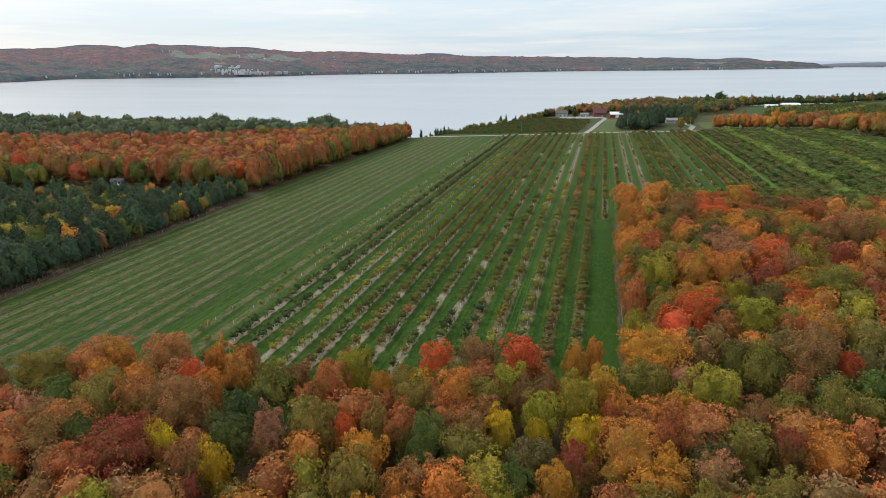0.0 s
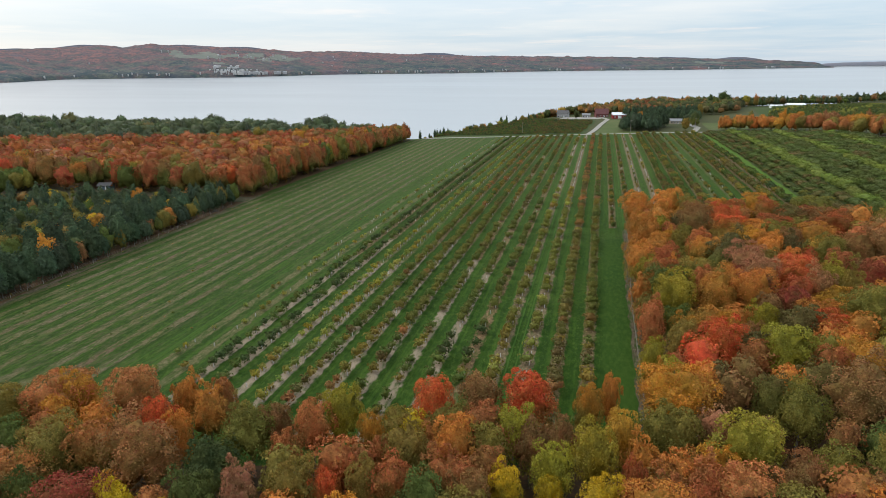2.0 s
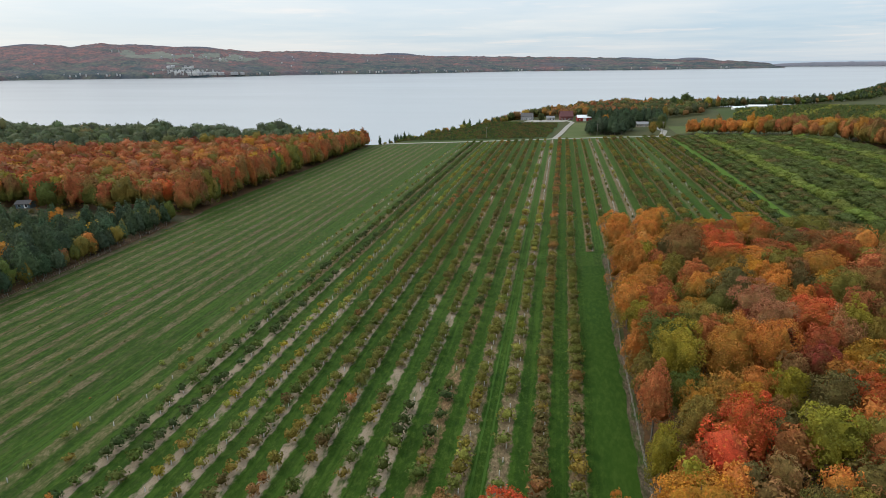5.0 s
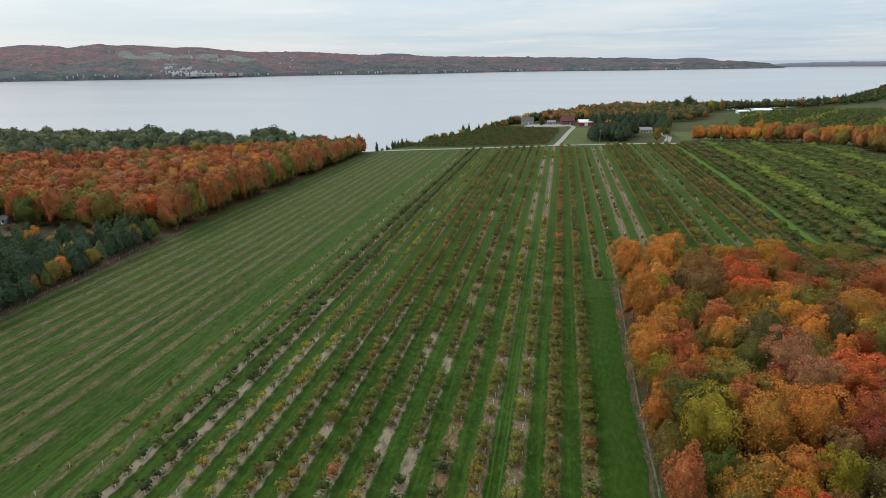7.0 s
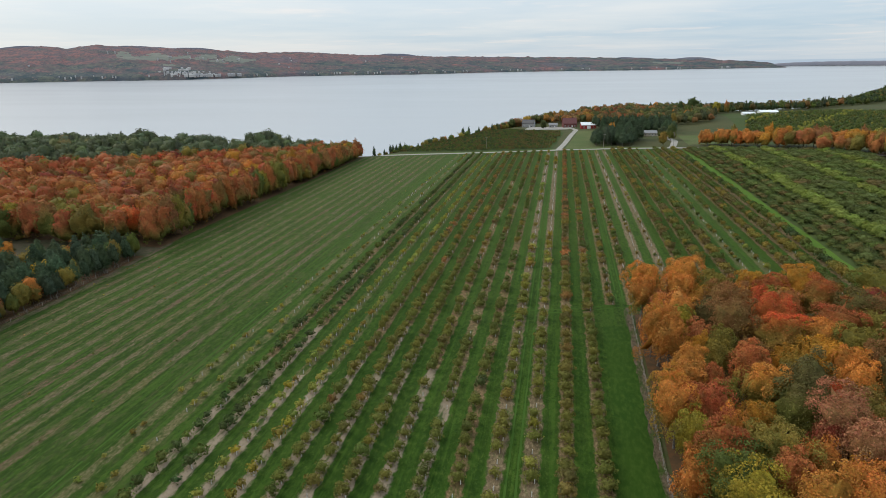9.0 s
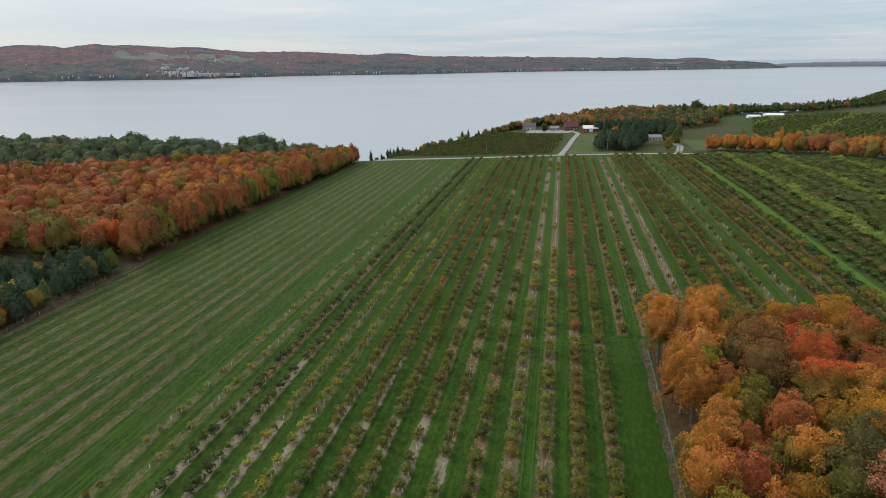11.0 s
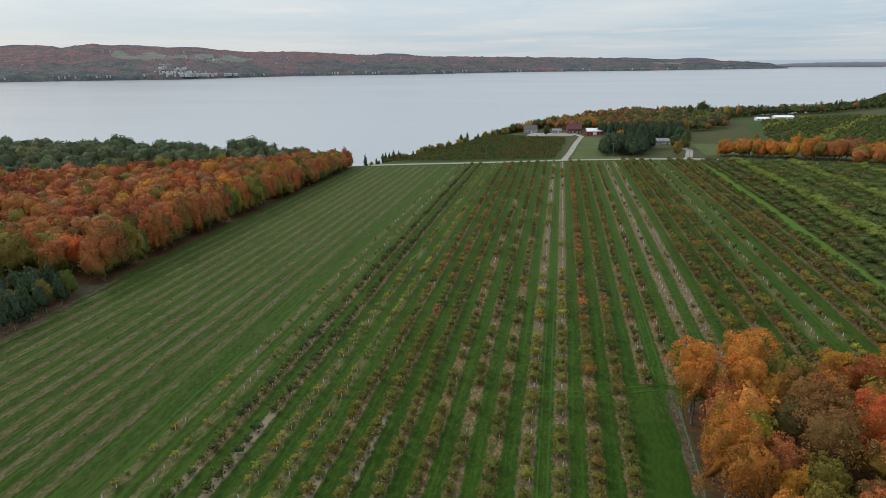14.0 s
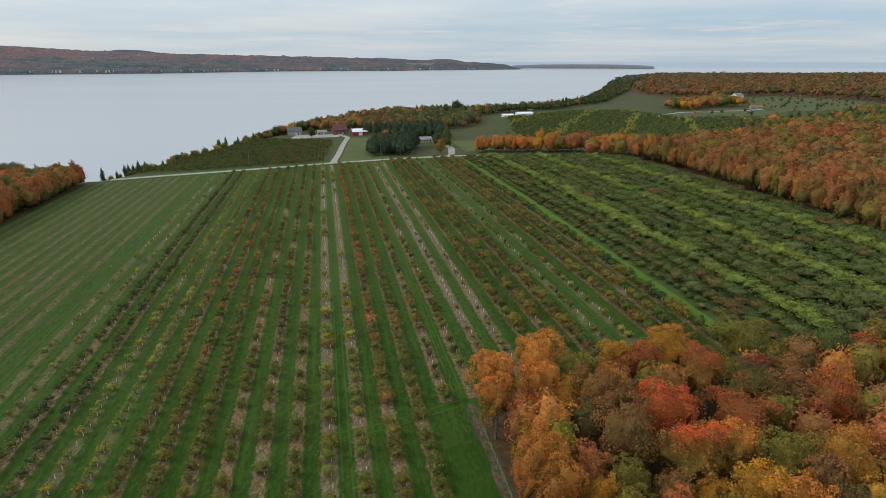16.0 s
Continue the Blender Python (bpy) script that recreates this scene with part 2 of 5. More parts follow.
def leaf(name, per_object, green=0.35, wild=0.36, mottle=0.0):
    """Leaves: each clump differs a little; the tint is the tree's own."""
    m = Mat(name, 0.8, 0.12)
    if per_object:
        base = m.node("ShaderNodeObjectInfo").outputs["Color"]
        where = m.place(world=False)
    else:
        at = m.node("ShaderNodeAttribute")
        at.attribute_name = "tint"
        base = at.outputs["Color"]
        where = m.place()
    isl = m.node("ShaderNodeNewGeometry").outputs["Random Per Island"]
    patch = m.noise(0.30, where, 2)
    turned = m.mix(0.6, base, (0.088, 0.096, 0.026))
    col = m.mix(m.math("MULTIPLY", m.ramp(patch, 0.44, 0.62), green * 2.0), base, turned)
    if per_object and green > 0.2:
        # leaves low in the crown are still green on some trees
        sep = m.node("ShaderNodeSeparateXYZ")
        m.link(where, sep.inputs[0])
        own = m.math("MULTIPLY_ADD", m.node("ShaderNodeObjectInfo").outputs["Random"], 12.0, -1.5)
        lowly = m.ramp(m.math("SUBTRACT", m.math("ADD", own, m.math("MULTIPLY", patch, 5.0)), sep.outputs[2]), -1.0, 3.0)
        col = m.mix(m.math("MULTIPLY", lowly, 0.75), col, (0.135, 0.135, 0.028))
    value = m.math("MULTIPLY_ADD", isl, wild, 1.17 - wild / 2)
    if mottle:
        # dark crevices between leaf tufts are put into the colour, matching the bump
        tufts = m.noise(1.3, where, 4, 0.72)
        sprays = m.noise(4.2, where, 3, 0.7)
        both = m.math("MULTIPLY_ADD", m.ramp(sprays, 0.34, 0.66), 0.5, m.math("MULTIPLY", m.ramp(tufts, 0.34, 0.66), 0.5))
        value = m.math("MULTIPLY", value, m.math("MULTIPLY_ADD", both, mottle * 2, 1 - mottle))
        m.bump(both, 0.4, 0.2)
    hsv = m.node("ShaderNodeHueSaturation")
    m.link(col, hsv.inputs["Color"])
    m.link(value, hsv.inputs["Value"])
    wob = m.math("FRACT", m.math("MULTIPLY", isl, 37.7))
    m.link(m.math("MULTIPLY_ADD", wob, 0.022, 0.489), hsv.inputs["Hue"])
    m.color(hsv.outputs[0])
    # thin leaves let some light through
    thin = m.node("ShaderNodeBsdfTranslucent")
    m.link(hsv.outputs[0], thin.inputs[0])
    both = m.node("ShaderNodeMixShader")
    both.inputs[0].default_value = 0.2
    m.link(m.b.outputs[0], both.inputs[1])
    m.link(thin.outputs[0], both.inputs[2])
    m.link(both.outputs[0], m.t.nodes["Material Output"].inputs[0])
    return m.m


LEAF = leaf("autumn_leaves", True, 0.35, 0.34, 0.4)
LEAF_STUFF = leaf("wood_leaves", False, 0.3, 0.26, 0.5)
NEEDLE = leaf("pine_needles", True, 0.1, 0.3, 0.5)


def bark(name, a, b):
    m = Mat(name, 0.9, 0.1)
    n = m.noise(3.0, m.place(1, 1, 0.3, world=False), 4, 0.65)
    m.color(m.mix(m.ramp(n, 0.4, 0.65), a, b)).bump(n, 0.6, 0.05)
    return m.m


BARK = bark("grey_bark", (0.10, 0.085, 0.07), (0.22, 0.20, 0.17))
PALE_BARK = bark("pale_bark", (0.34, 0.32, 0.28), (0.50, 0.47, 0.42))


def plain(name, a, b, rough=0.7, scale=1.5, metal=0.0):
    m = Mat(name, rough, 0.3)
    m.b.inputs["Metallic"].default_value = metal
    n = m.noise(scale, m.place(), 4)
    m.color(m.mix(m.ramp(n, 0.35, 0.65), a, b))
    return m.m


def boards(name, a, b, step=0.3, upright=True):
    m = Mat(name, 0.8, 0.2)
    n = m.noise(2.0, m.place(1, 1, 0.2, world=False), 4)
    m.color(m.mix(m.ramp(n, 0.35, 0.65), a, b))
    return m.m


WHITE = plain("white_paint", (0.78, 0.78, 0.76), (0.68, 0.68, 0.66), 0.6)
RED_BOARD = boards("red_barn_boards", (0.30, 0.035, 0.03), (0.22, 0.03, 0.027))
BRICK_RED = boards("dull_red_siding", (0.17, 0.06, 0.055), (0.13, 0.05, 0.045))
GREY_SIDE = boards("grey_siding", (0.36, 0.35, 0.34), (0.28, 0.27, 0.27))
TAN_SIDE = boards("tan_siding", (0.42, 0.36, 0.28), (0.35, 0.3, 0.23))
BLUE_SIDE = boards("blue_grey_siding", (0.12, 0.17, 0.2), (0.09, 0.13, 0.16))
ROOF_WHITE = plain("white_metal_roof", (0.82, 0.82, 0.82), (0.74, 0.75, 0.76), 0.45)
ROOF_DARK = plain("dark_shingles", (0.09, 0.085, 0.085), (0.13, 0.12, 0.115), 0.9)
ROOF_RED = plain("maroon_shingles", (0.16, 0.065, 0.06), (0.12, 0.05, 0.05), 0.9)
ROOF_GREY = plain("grey_shingles", (0.26, 0.25, 0.25), (0.2, 0.2, 0.2), 0.9)
DARK_GLASS = plain("window_glass", (0.02, 0.025, 0.03), (0.03, 0.035, 0.04), 0.08)
WOOD_POLE = plain("weathered_pole", (0.22, 0.19, 0.16), (0.30, 0.27, 0.23), 0.9)
PLASTIC = plain("white_tree_guard", (0.62, 0.61, 0.58), (0.5, 0.49, 0.46), 0.6)


def water_mat():
    m = Mat("lake_water", 0.07, 0.5)
    m.b.inputs["IOR"].default_value = 1.33
    m.color((0.335, 0.335, 0.335))
    n1 = m.noise(0.5, m.place(0.5, 1, 1), 3, 0.6)
    n2 = m.noise(0.003, m.place(0.3, 1, 1), 3)
    m.link(m.math("MULTIPLY_ADD", n2, 0.12, 0.17), m.b.inputs["Roughness"])
    m.bump(n1, 0.06, 0.3)
    return m.m


WATER = water_mat()


def hill_mat(name):
    m = Mat(name, 0.95, 0.05)
    w = m.place()
    sep = m.node("ShaderNodeSeparateXYZ")
    m.link(m.node("ShaderNodeNewGeometry").outputs["Position"], sep.inputs[0])
    big = m.noise(0.0036, w, 4)
    mid = m.noise(0.013, w, 5, 0.7)
    fine = m.noise(0.035, w, 4, 0.75)
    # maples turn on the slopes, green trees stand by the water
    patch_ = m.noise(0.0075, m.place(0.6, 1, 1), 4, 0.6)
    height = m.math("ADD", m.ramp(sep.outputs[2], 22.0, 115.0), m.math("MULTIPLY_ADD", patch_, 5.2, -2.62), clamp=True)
    # distance haze is put into these greyed, bluish wood colours
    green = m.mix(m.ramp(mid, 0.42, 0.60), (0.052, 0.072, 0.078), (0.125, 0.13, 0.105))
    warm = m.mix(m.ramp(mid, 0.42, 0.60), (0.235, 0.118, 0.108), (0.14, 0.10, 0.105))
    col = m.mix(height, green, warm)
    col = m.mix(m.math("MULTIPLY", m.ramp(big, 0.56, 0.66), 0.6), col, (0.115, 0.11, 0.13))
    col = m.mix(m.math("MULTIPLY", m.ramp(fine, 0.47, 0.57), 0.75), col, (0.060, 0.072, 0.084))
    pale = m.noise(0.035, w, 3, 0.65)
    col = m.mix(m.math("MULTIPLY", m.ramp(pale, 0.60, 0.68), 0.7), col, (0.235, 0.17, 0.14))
    m.color(col).bump(fine, 0.9, 8.0)
    return m.m


# hill wood and field are coloured as seen through haze
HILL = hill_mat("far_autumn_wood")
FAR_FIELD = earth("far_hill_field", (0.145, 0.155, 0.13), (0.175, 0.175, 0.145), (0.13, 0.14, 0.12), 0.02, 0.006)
# the blue of ridge and isle is distance haze put into the base colour
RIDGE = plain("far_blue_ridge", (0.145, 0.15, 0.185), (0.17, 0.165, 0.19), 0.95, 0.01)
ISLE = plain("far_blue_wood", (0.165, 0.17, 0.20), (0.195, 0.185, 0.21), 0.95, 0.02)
FAR_WALL = plain("pale_far_walls", (0.50, 0.48, 0.46), (0.30, 0.30, 0.31), 0.8, 0.03)


# ---- the land ----
LAKE = -22.0
ROW0, PITCH = -20.0, 5.85  # one orchard row and the way from row to row
ROWS_FROM, ROWS_TO = -25, 15


def clampf(v, a, b):
    return max(a, min(b, v))


def poly_z(x, y):
    u, v = clampf(x, -170, 150) / 100, clampf(y, 60, 600) / 100 - 3
    return -0.236 + 6.064 * u - 0.303 * v + 0.160 * u * v + 0.745 * u * u - 0.340 * v * v - 0.207 * u * v * v


SHORE = [(-4000, 640), (-1500, 640), (-900, 625), (-400, 610), (-260, 600), (-178, 572), (-158, 606), (-130, 676), (-94, 757), (-58, 812), (-8, 890),
         (60, 950), (160, 1000), (258, 1048), (320, 1085), (440, 1205), (640, 1545), (800, 1850), (933, 2120), (1100, 2360), (1230, 2550), (1310, 2625), (1430, 2640), (1800, 2560), (2700, 2450), (4000, 2300)]


def shore_y(x):
    for (x0, y0), (x1, y1) in zip(SHORE, SHORE[1:]):
        if x0 <= x <= x1:
            return y0 + (y1 - y0) * (x - x0) / (x1 - x0)
    return 2200.0


def shore_gap(x, y):
    """About how far the shore lies beyond a place."""
    s = (shore_y(x + 15) - shore_y(x - 15)) / 30
    return (shore_y(x) - y) / math.sqrt(1 + s * s)


def land_z(x, y):
    z = poly_z(x, y)
    far = clampf((math.hypot(x, y - 200) - 650) / 900, 0, 1)
    d = shore_gap(x, y)
    z += far * (6 + 10 * noise.noise(Vector((x / 400, y / 400, 0.3)))) * (clampf(d / 1000, 0, 1) if x > 60 else 1)
    if y > 600 and x > 60 and d < 220:
        z -= 13 * (220 - max(d, 0)) / 220 * clampf((y - 600) / 150, 0, 1) * clampf((x - 60) / 120, 0, 1)
    if d < 26:
        k = clampf((26 - d) / 30, 0, 1)
        z = z + (LAKE - 1.5 - z) * k * k * (3 - 2 * k)
        if d < -4:
            z = LAKE - 1.5 + max(d + 4, -60) * 0.1
    return z


def mesh_of(name, verts, faces, mats, smooth=True, mat_index=None):
    me = bpy.data.meshes.new(name)
    me.from_pydata([tuple(v) for v in verts], [], faces)
    for m in mats:
        me.materials.append(m)
    if mat_index is not None:
        me.polygons.foreach_set("material_index", mat_index)
    if smooth:
        me.polygons.foreach_set("use_smooth", [True] * len(me.polygons))
    me.update()
    return me


def steps(a, b, d):
    n = max(1, round((b - a) / d))
    return [a + (b - a) * i / n for i in range(n + 1)]


def sheet(name, xs, ys, zf, mat, smooth=True):
    verts = [(x, y, zf(x, y)) for y in ys for x in xs]
    w = len(xs)
    faces = [(j * w + i, j * w + i + 1, (j + 1) * w + i + 1, (j + 1) * w + i) for j in range(len(ys) - 1) for i in range(w - 1)]
    return mesh_of(name, verts, faces, [mat], smooth)


gx = steps(-4000, -700, 150) + steps(-700, -220, 16)[1:] + steps(-220, 220, 8)[1:] + steps(220, 1000, 20)[1:] + steps(1000, 4000, 100)[1:]
gy = steps(-1200, -40, 80) + steps(-40, 900, 10)[1:] + steps(900, 2760, 31)[1:]
ground = new("ground", sheet("ground", gx, gy, land_z, MEADOW))
tagged(ground, "rough dark green and brown land between woods and lake", "ground", kind="structure")


def lake_z(x, y):
    r = math.hypot(x, y - 60)
    return LAKE + 37 * (max(0, r - 1500) / 3100) ** 2


def lake():
    rings = steps(0, 1500, 250) + steps(1500, 4880, 60)[1:]
    turn = steps(-100, 100, 1.25)
    verts, faces = [], []
    for r in rings:
        for a in turn:
            x, y = r * math.sin(radians(a)), 60 + r * math.cos(radians(a))
            verts.append((x, y, lake_z(x, y)))
    w = len(turn)
    for j in range(len(rings) - 1):
        for i in range(w - 1):
            faces.append((j * w + i, j * w + i + 1, (j + 1) * w + i + 1, (j + 1) * w + i))
    ob = new("water", mesh_of("water", verts, faces, [WATER]))
    return tagged(ob, "wide calm grey-blue bay under an overcast sky", "water", kind="structure")


lake()


def patch(name, outline, mat, label, lift=0.06, d=10.0, category="ground"):
    """A patch of ground cover inside an outline, draped on the land."""
    bm = bmesh.new()
    bm.faces.new([bm.verts.new((x, y, 0)) for x, y in outline])
    xs, ys = [p[0] for p in outline], [p[1] for p in outline]
    for lo, hi, axis in ((min(xs), max(xs), 0), (min(ys), max(ys), 1)):
        for v in steps(lo, hi, d)[1:-1]:
            co = (v, 0, 0) if axis == 0 else (0, v, 0)
            no = (1, 0, 0) if axis == 0 else (0, 1, 0)
            bmesh.ops.bisect_plane(bm, geom=bm.verts[:] + bm.edges[:] + bm.faces[:], plane_co=co, plane_no=no)
    for v in bm.verts:
        v.co.z = land_z(v.co.x, v.co.y) + lift
    bmesh.ops.recalc_face_normals(bm, faces=bm.faces)
    me = bpy.data.meshes.new(name)
    bm.to_mesh(me)
    bm.free()
    me.materials.append(mat)
    return tagged(new(name, me), label, category, kind="structure")


def ribbon(name, line, width, mat, label, lift=0.1, d=4.0, ragged=0.0, category="ground", rng=None, gaps=0.0):
    """A strip along a line, draped on the land, with uneven edges."""
    rng = rng or random.Random(len(name))
    pts = []
    for (x0, y0), (x1, y1) in zip(line, line[1:]):
        n = max(1, round(math.hypot(x1 - x0, y1 - y0) / d))
        pts += [(x0 + (x1 - x0) * i / n, y0 + (y1 - y0) * i / n) for i in range(n)]
    pts.append(line[-1])
    verts, faces, on = [], [], True
    for i, (x, y) in enumerate(pts):
        a, b = pts[max(0, i - 1)], pts[min(len(pts) - 1, i + 1)]
        tx, ty = b[0] - a[0], b[1] - a[1]
        n = math.hypot(tx, ty) or 1
        nx, ny = ty / n, -tx / n
        wl, wr = (width / 2 * (1 + ragged * rng.uniform(-1, 1)) for _ in range(2))
        for s in (-wl, wr):
            px, py = x + nx * s, y + ny * s
            verts.append((px, py, land_z(px, py) + lift))
        if i and not (gaps and rng.random() < gaps):
            faces.append((2 * i - 2, 2 * i - 1, 2 * i + 1, 2 * i))
    ob = new(name, mesh_of(name, verts, faces, [mat]))
    return tagged(ob, label, category, kind="structure")


ROAD = [(-420, 470), (-300, 520), (-215, 538), (-168, 547), (-122, 552), (-12, 556), (31, 551), (70, 540), (92, 527), (140, 487), (185, 452), (260, 410), (420, 330)]


def road_y(x):
    for (x0, y0), (x1, y1) in zip(ROAD, ROAD[1:]):
        if x0 <= x <= x1:
            return y0 + (y1 - y0) * (x - x0) / (x1 - x0)
    return 550.0


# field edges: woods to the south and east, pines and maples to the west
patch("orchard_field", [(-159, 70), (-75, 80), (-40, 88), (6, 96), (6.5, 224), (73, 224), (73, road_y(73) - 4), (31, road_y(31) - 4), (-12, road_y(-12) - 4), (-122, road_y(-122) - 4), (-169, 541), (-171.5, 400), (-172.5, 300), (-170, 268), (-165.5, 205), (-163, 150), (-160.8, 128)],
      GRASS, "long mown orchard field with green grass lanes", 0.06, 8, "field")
patch("forest_floor_south", [(-420, -60), (240, -60), (240, 222), (9, 222), (7.5, 96), (-40, 88), (-75, 80), (-159, 70), (-161.5, 130), (-166.2, 205), (-171, 270), (-420, 270)], FLOOR, "leaf-littered ground under the autumn maples", 0.05, 16)
patch("forest_floor_west", [(-700, 270), (-172, 272), (-170, 543), (-215, 545), (-300, 560), (-700, 560)], FLOOR, "leaf-littered ground under the western maples", 0.05, 16)
patch("forest_floor_east", [(162, 260), (700, 200), (700, 480), (400, 520), (175, 478), (166, 420)], FLOOR, "leaf-littered ground under the eastern maples", 0.08, 16)
patch("clearing", [(-420, 196), (-300, 212), (-228, 232), (-188, 262), (-171, 272), (-171, 281), (-230, 284), (-420, 280)], DIRT, "dry brown clearing beside the pines", 0.12, 10)
ribbon("edge_track_west", [(-158, 70), (-160.5, 128), (-163, 152), (-165.5, 206), (-170, 270), (-171, 288)], 2.2, EDGE_DIRT, "worn earth track along the field's wooded edge", 0.1, 5, 0.35)
ribbon("edge_track_east", [(7.4, 96), (6.9, 160), (7.8, 226)], 1.7, EDGE_DIRT, "worn brown earth strip beside the wire fence", 0.1, 2.5, 0.45)
ribbon("lush_margin", [(3.4, 100), (3.1, 160), (3.6, 214)], 6.2, MARGIN_GRASS, "dark lush unmown grass beside the wood", 0.075, 3, 0.12)
ribbon("road", ROAD, 6.0, GRAVEL, "pale gravel country road along the orchard", 0.14, 6, 0.04, "road")
ribbon("road_verge", [(x, y + 4.6) for x, y in ROAD[3:8]], 2.5, MOWN, "mown grass verge beside the gravel road", 0.1, 6, 0.3)
ribbon("farm_drive", [(-13, 556), (-8, 600), (-2, 660), (4, 706), (0, 722), (-12, 730)], 4.6, GRAVEL, "pale gravel drive up to the farmhouse", 0.13, 6, 0.06, "road")
ribbon("second_drive", [(70, 541), (74, 560), (79, 585), (78, 620), (70, 640)], 5.0, GRAVEL, "pale gravel drive into the neighbouring yard", 0.13, 6, 0.1, "road")
ribbon("grass_lane", [(71, 228), (71.3, 300), (72.3, 380), (74, 470), (77, 528)], 5.2, MOWN, "bright green grass lane between orchard blocks", 0.14, 6, 0.08)
patch("lake_orchard_grass", [(-160, 562), (-18, 563), (-8, 690), (-60, 728), (-88, 735), (-126, 672)], FARGRASS, "grass under the lakeside orchard rows", 0.07, 12)
patch("farm_lawn", [(-8, 562), (28, 558), (30, 690), (6, 700)], LAWN, "pale mown farmyard lawn", 0.07, 12)
patch("yard_lawn", [(84, 556), (112, 548), (128, 610), (88, 625)], LAWN, "pale mown grass beside the drive", 0.08, 12)
patch("yard_gravel", [(-52, 722), (-4, 716), (2, 742), (-46, 752)], GRAVEL, "gravel farmyard between the buildings", 0.1, 12)
patch("east_orchard_grass", [(73, 226), (160, 226), (160, 410), (165, 468), (78, 528)], FARGRASS, "shaded grass under the dense eastern orchard", 0.07, 12)
patch("far_orchard_grass", [(130, 530), (300, 560), (470, 680), (440, 800), (300, 910), (180, 880), (145, 660)], FARGRASS, "grass under distant orchard rows", 0.1, 25)
patch("far_hay_field", [(545, 800), (640, 790), (810, 930), (770, 1090), (640, 1040)], HAY, "distant open hay field", 0.3, 25)
patch("forest_floor_far", [(560, 600), (1500, 500), (2400, 900), (2400, 2380), (1450, 2590), (1250, 2500), (960, 2080), (770, 1780), (600, 1160), (780, 1100), (825, 925), (690, 770)], FLOOR, "dark ground under the distant woods", 0.2, 60)
patch("far_meadow", [(372, 752), (470, 745), (560, 790), (520, 850), (400, 800)], HAY, "distant mown meadow round a curved drive", 0.25, 20)
ribbon("curved_drive", [(376, 732), (363, 748), (362, 766), (380, 788), (420, 812), (455, 815), (520, 822), (548, 832)], 6, GRAVEL, "pale curved gravel drive in the distance", 0.4, 10, 0.05, "road")
ribbon("beach", [(x + 3, y - 7) for x, y in SHORE[5:12]], 9, BEACH, "narrow pale sandy shore", 0.25, 8, 0.3)


# ---- strips of bare earth under the orchard rows ----
def row_x(k):
    return ROW0 + PITCH * k


def row_span(k):
    x = row_x(k)
    return ((94.0 if k > -10 else 90.0) if k <= 3 else 228.0), road_y(x) - 9


rs = random.Random(5)
for k in range(ROWS_FROM, ROWS_TO + 1):
    x, (y0, y1) = row_x(k), row_span(k)
    if k == -13:
        continue  # one lane of plain grass
    if -25 <= k <= -14:
        kind, w, lab = (DASH_PALE if k % 3 else DASH_RUST), (1.9, 1.6, 2.1)[k % 3], "broken strip of dry pale stubble in the grass"
    elif k in (-12, -11):
        kind, w, lab = YELLOWED, 2.8, "strip of dry yellowish grass"
    elif k in (-8, -7):
        kind, w, lab = YELLOWED, 2.6, "strip of yellowish grass and soil under young trees"
    elif k in (0, 1, 6, 7):
        kind, w, lab = TAN_STRIP, 2.5, "bare brown mulch strip under sparse trees"
    elif k in (11, 12):
        kind, w, lab = YELLOWED, 3.2, "strip of pale dry grass under young trees"
    elif k in (-3, -2, -1, 4, 5):
        kind, w, lab = (RUSTY if k % 2 else MULCH), 2.3, "rusty brown mulch strip under orchard trees"
    else:
        kind, w, lab = MULCH, 2.3, "narrow brown mulch strip under orchard trees"
    # bare pale sand shows near the southern wood
    if -10 <= k <= -2:
        ys = 190 + rs.uniform(-16, 22)
        ribbon("sand_strip", [(x + 0.1, y0), (x, ys)], 3.2, SAND, "bare pale sandy strip under orchard trees", 0.12, 2.6, 0.06, rng=rs)
    ribbon("mulch_strip", [(x, y0), (x, y1)], w + 1.3, kind, lab, 0.09, 2.6, 0.06, rng=rs)
for xc in (ROW0 + PITCH * 0.5, ROW0 + PITCH * 4.5, ROW0 - PITCH * 12.5):
    for s in (-0.85, 0.85):
        ribbon("tyre_track", [(xc + s, 96 if xc < 0 else 230), (xc + s, road_y(xc) - 8)], 0.42, TRACK, "pressed lighter wheel track in the grass", 0.085, 3, 0.3, rng=rs, gaps=0.06)
ribbon("cross_track", [(-22, 221), (-8, 222.5), (6, 226)], 0.5, TRACK, "faint wheel track across the rows", 0.12, 3, 0.3)
ribbon("cross_track", [(-22, 223), (-8, 224.5), (6, 228)], 0.5, TRACK, "faint wheel track across the rows", 0.12, 3, 0.3)


# ---- trees ----
def ball(level):
    bm = bmesh.new()
    bmesh.ops.create_icosphere(bm, subdivisions=level, radius=1.0)
    v, f = np.array([x.co[:] for x in bm.verts]), np.array([[x.index for x in t.verts] for t in bm.faces])
    bm.free()
    return v, f


BALLS = {1: ball(1), 2: ball(2), 3: ball(3), 4: ball(4)}


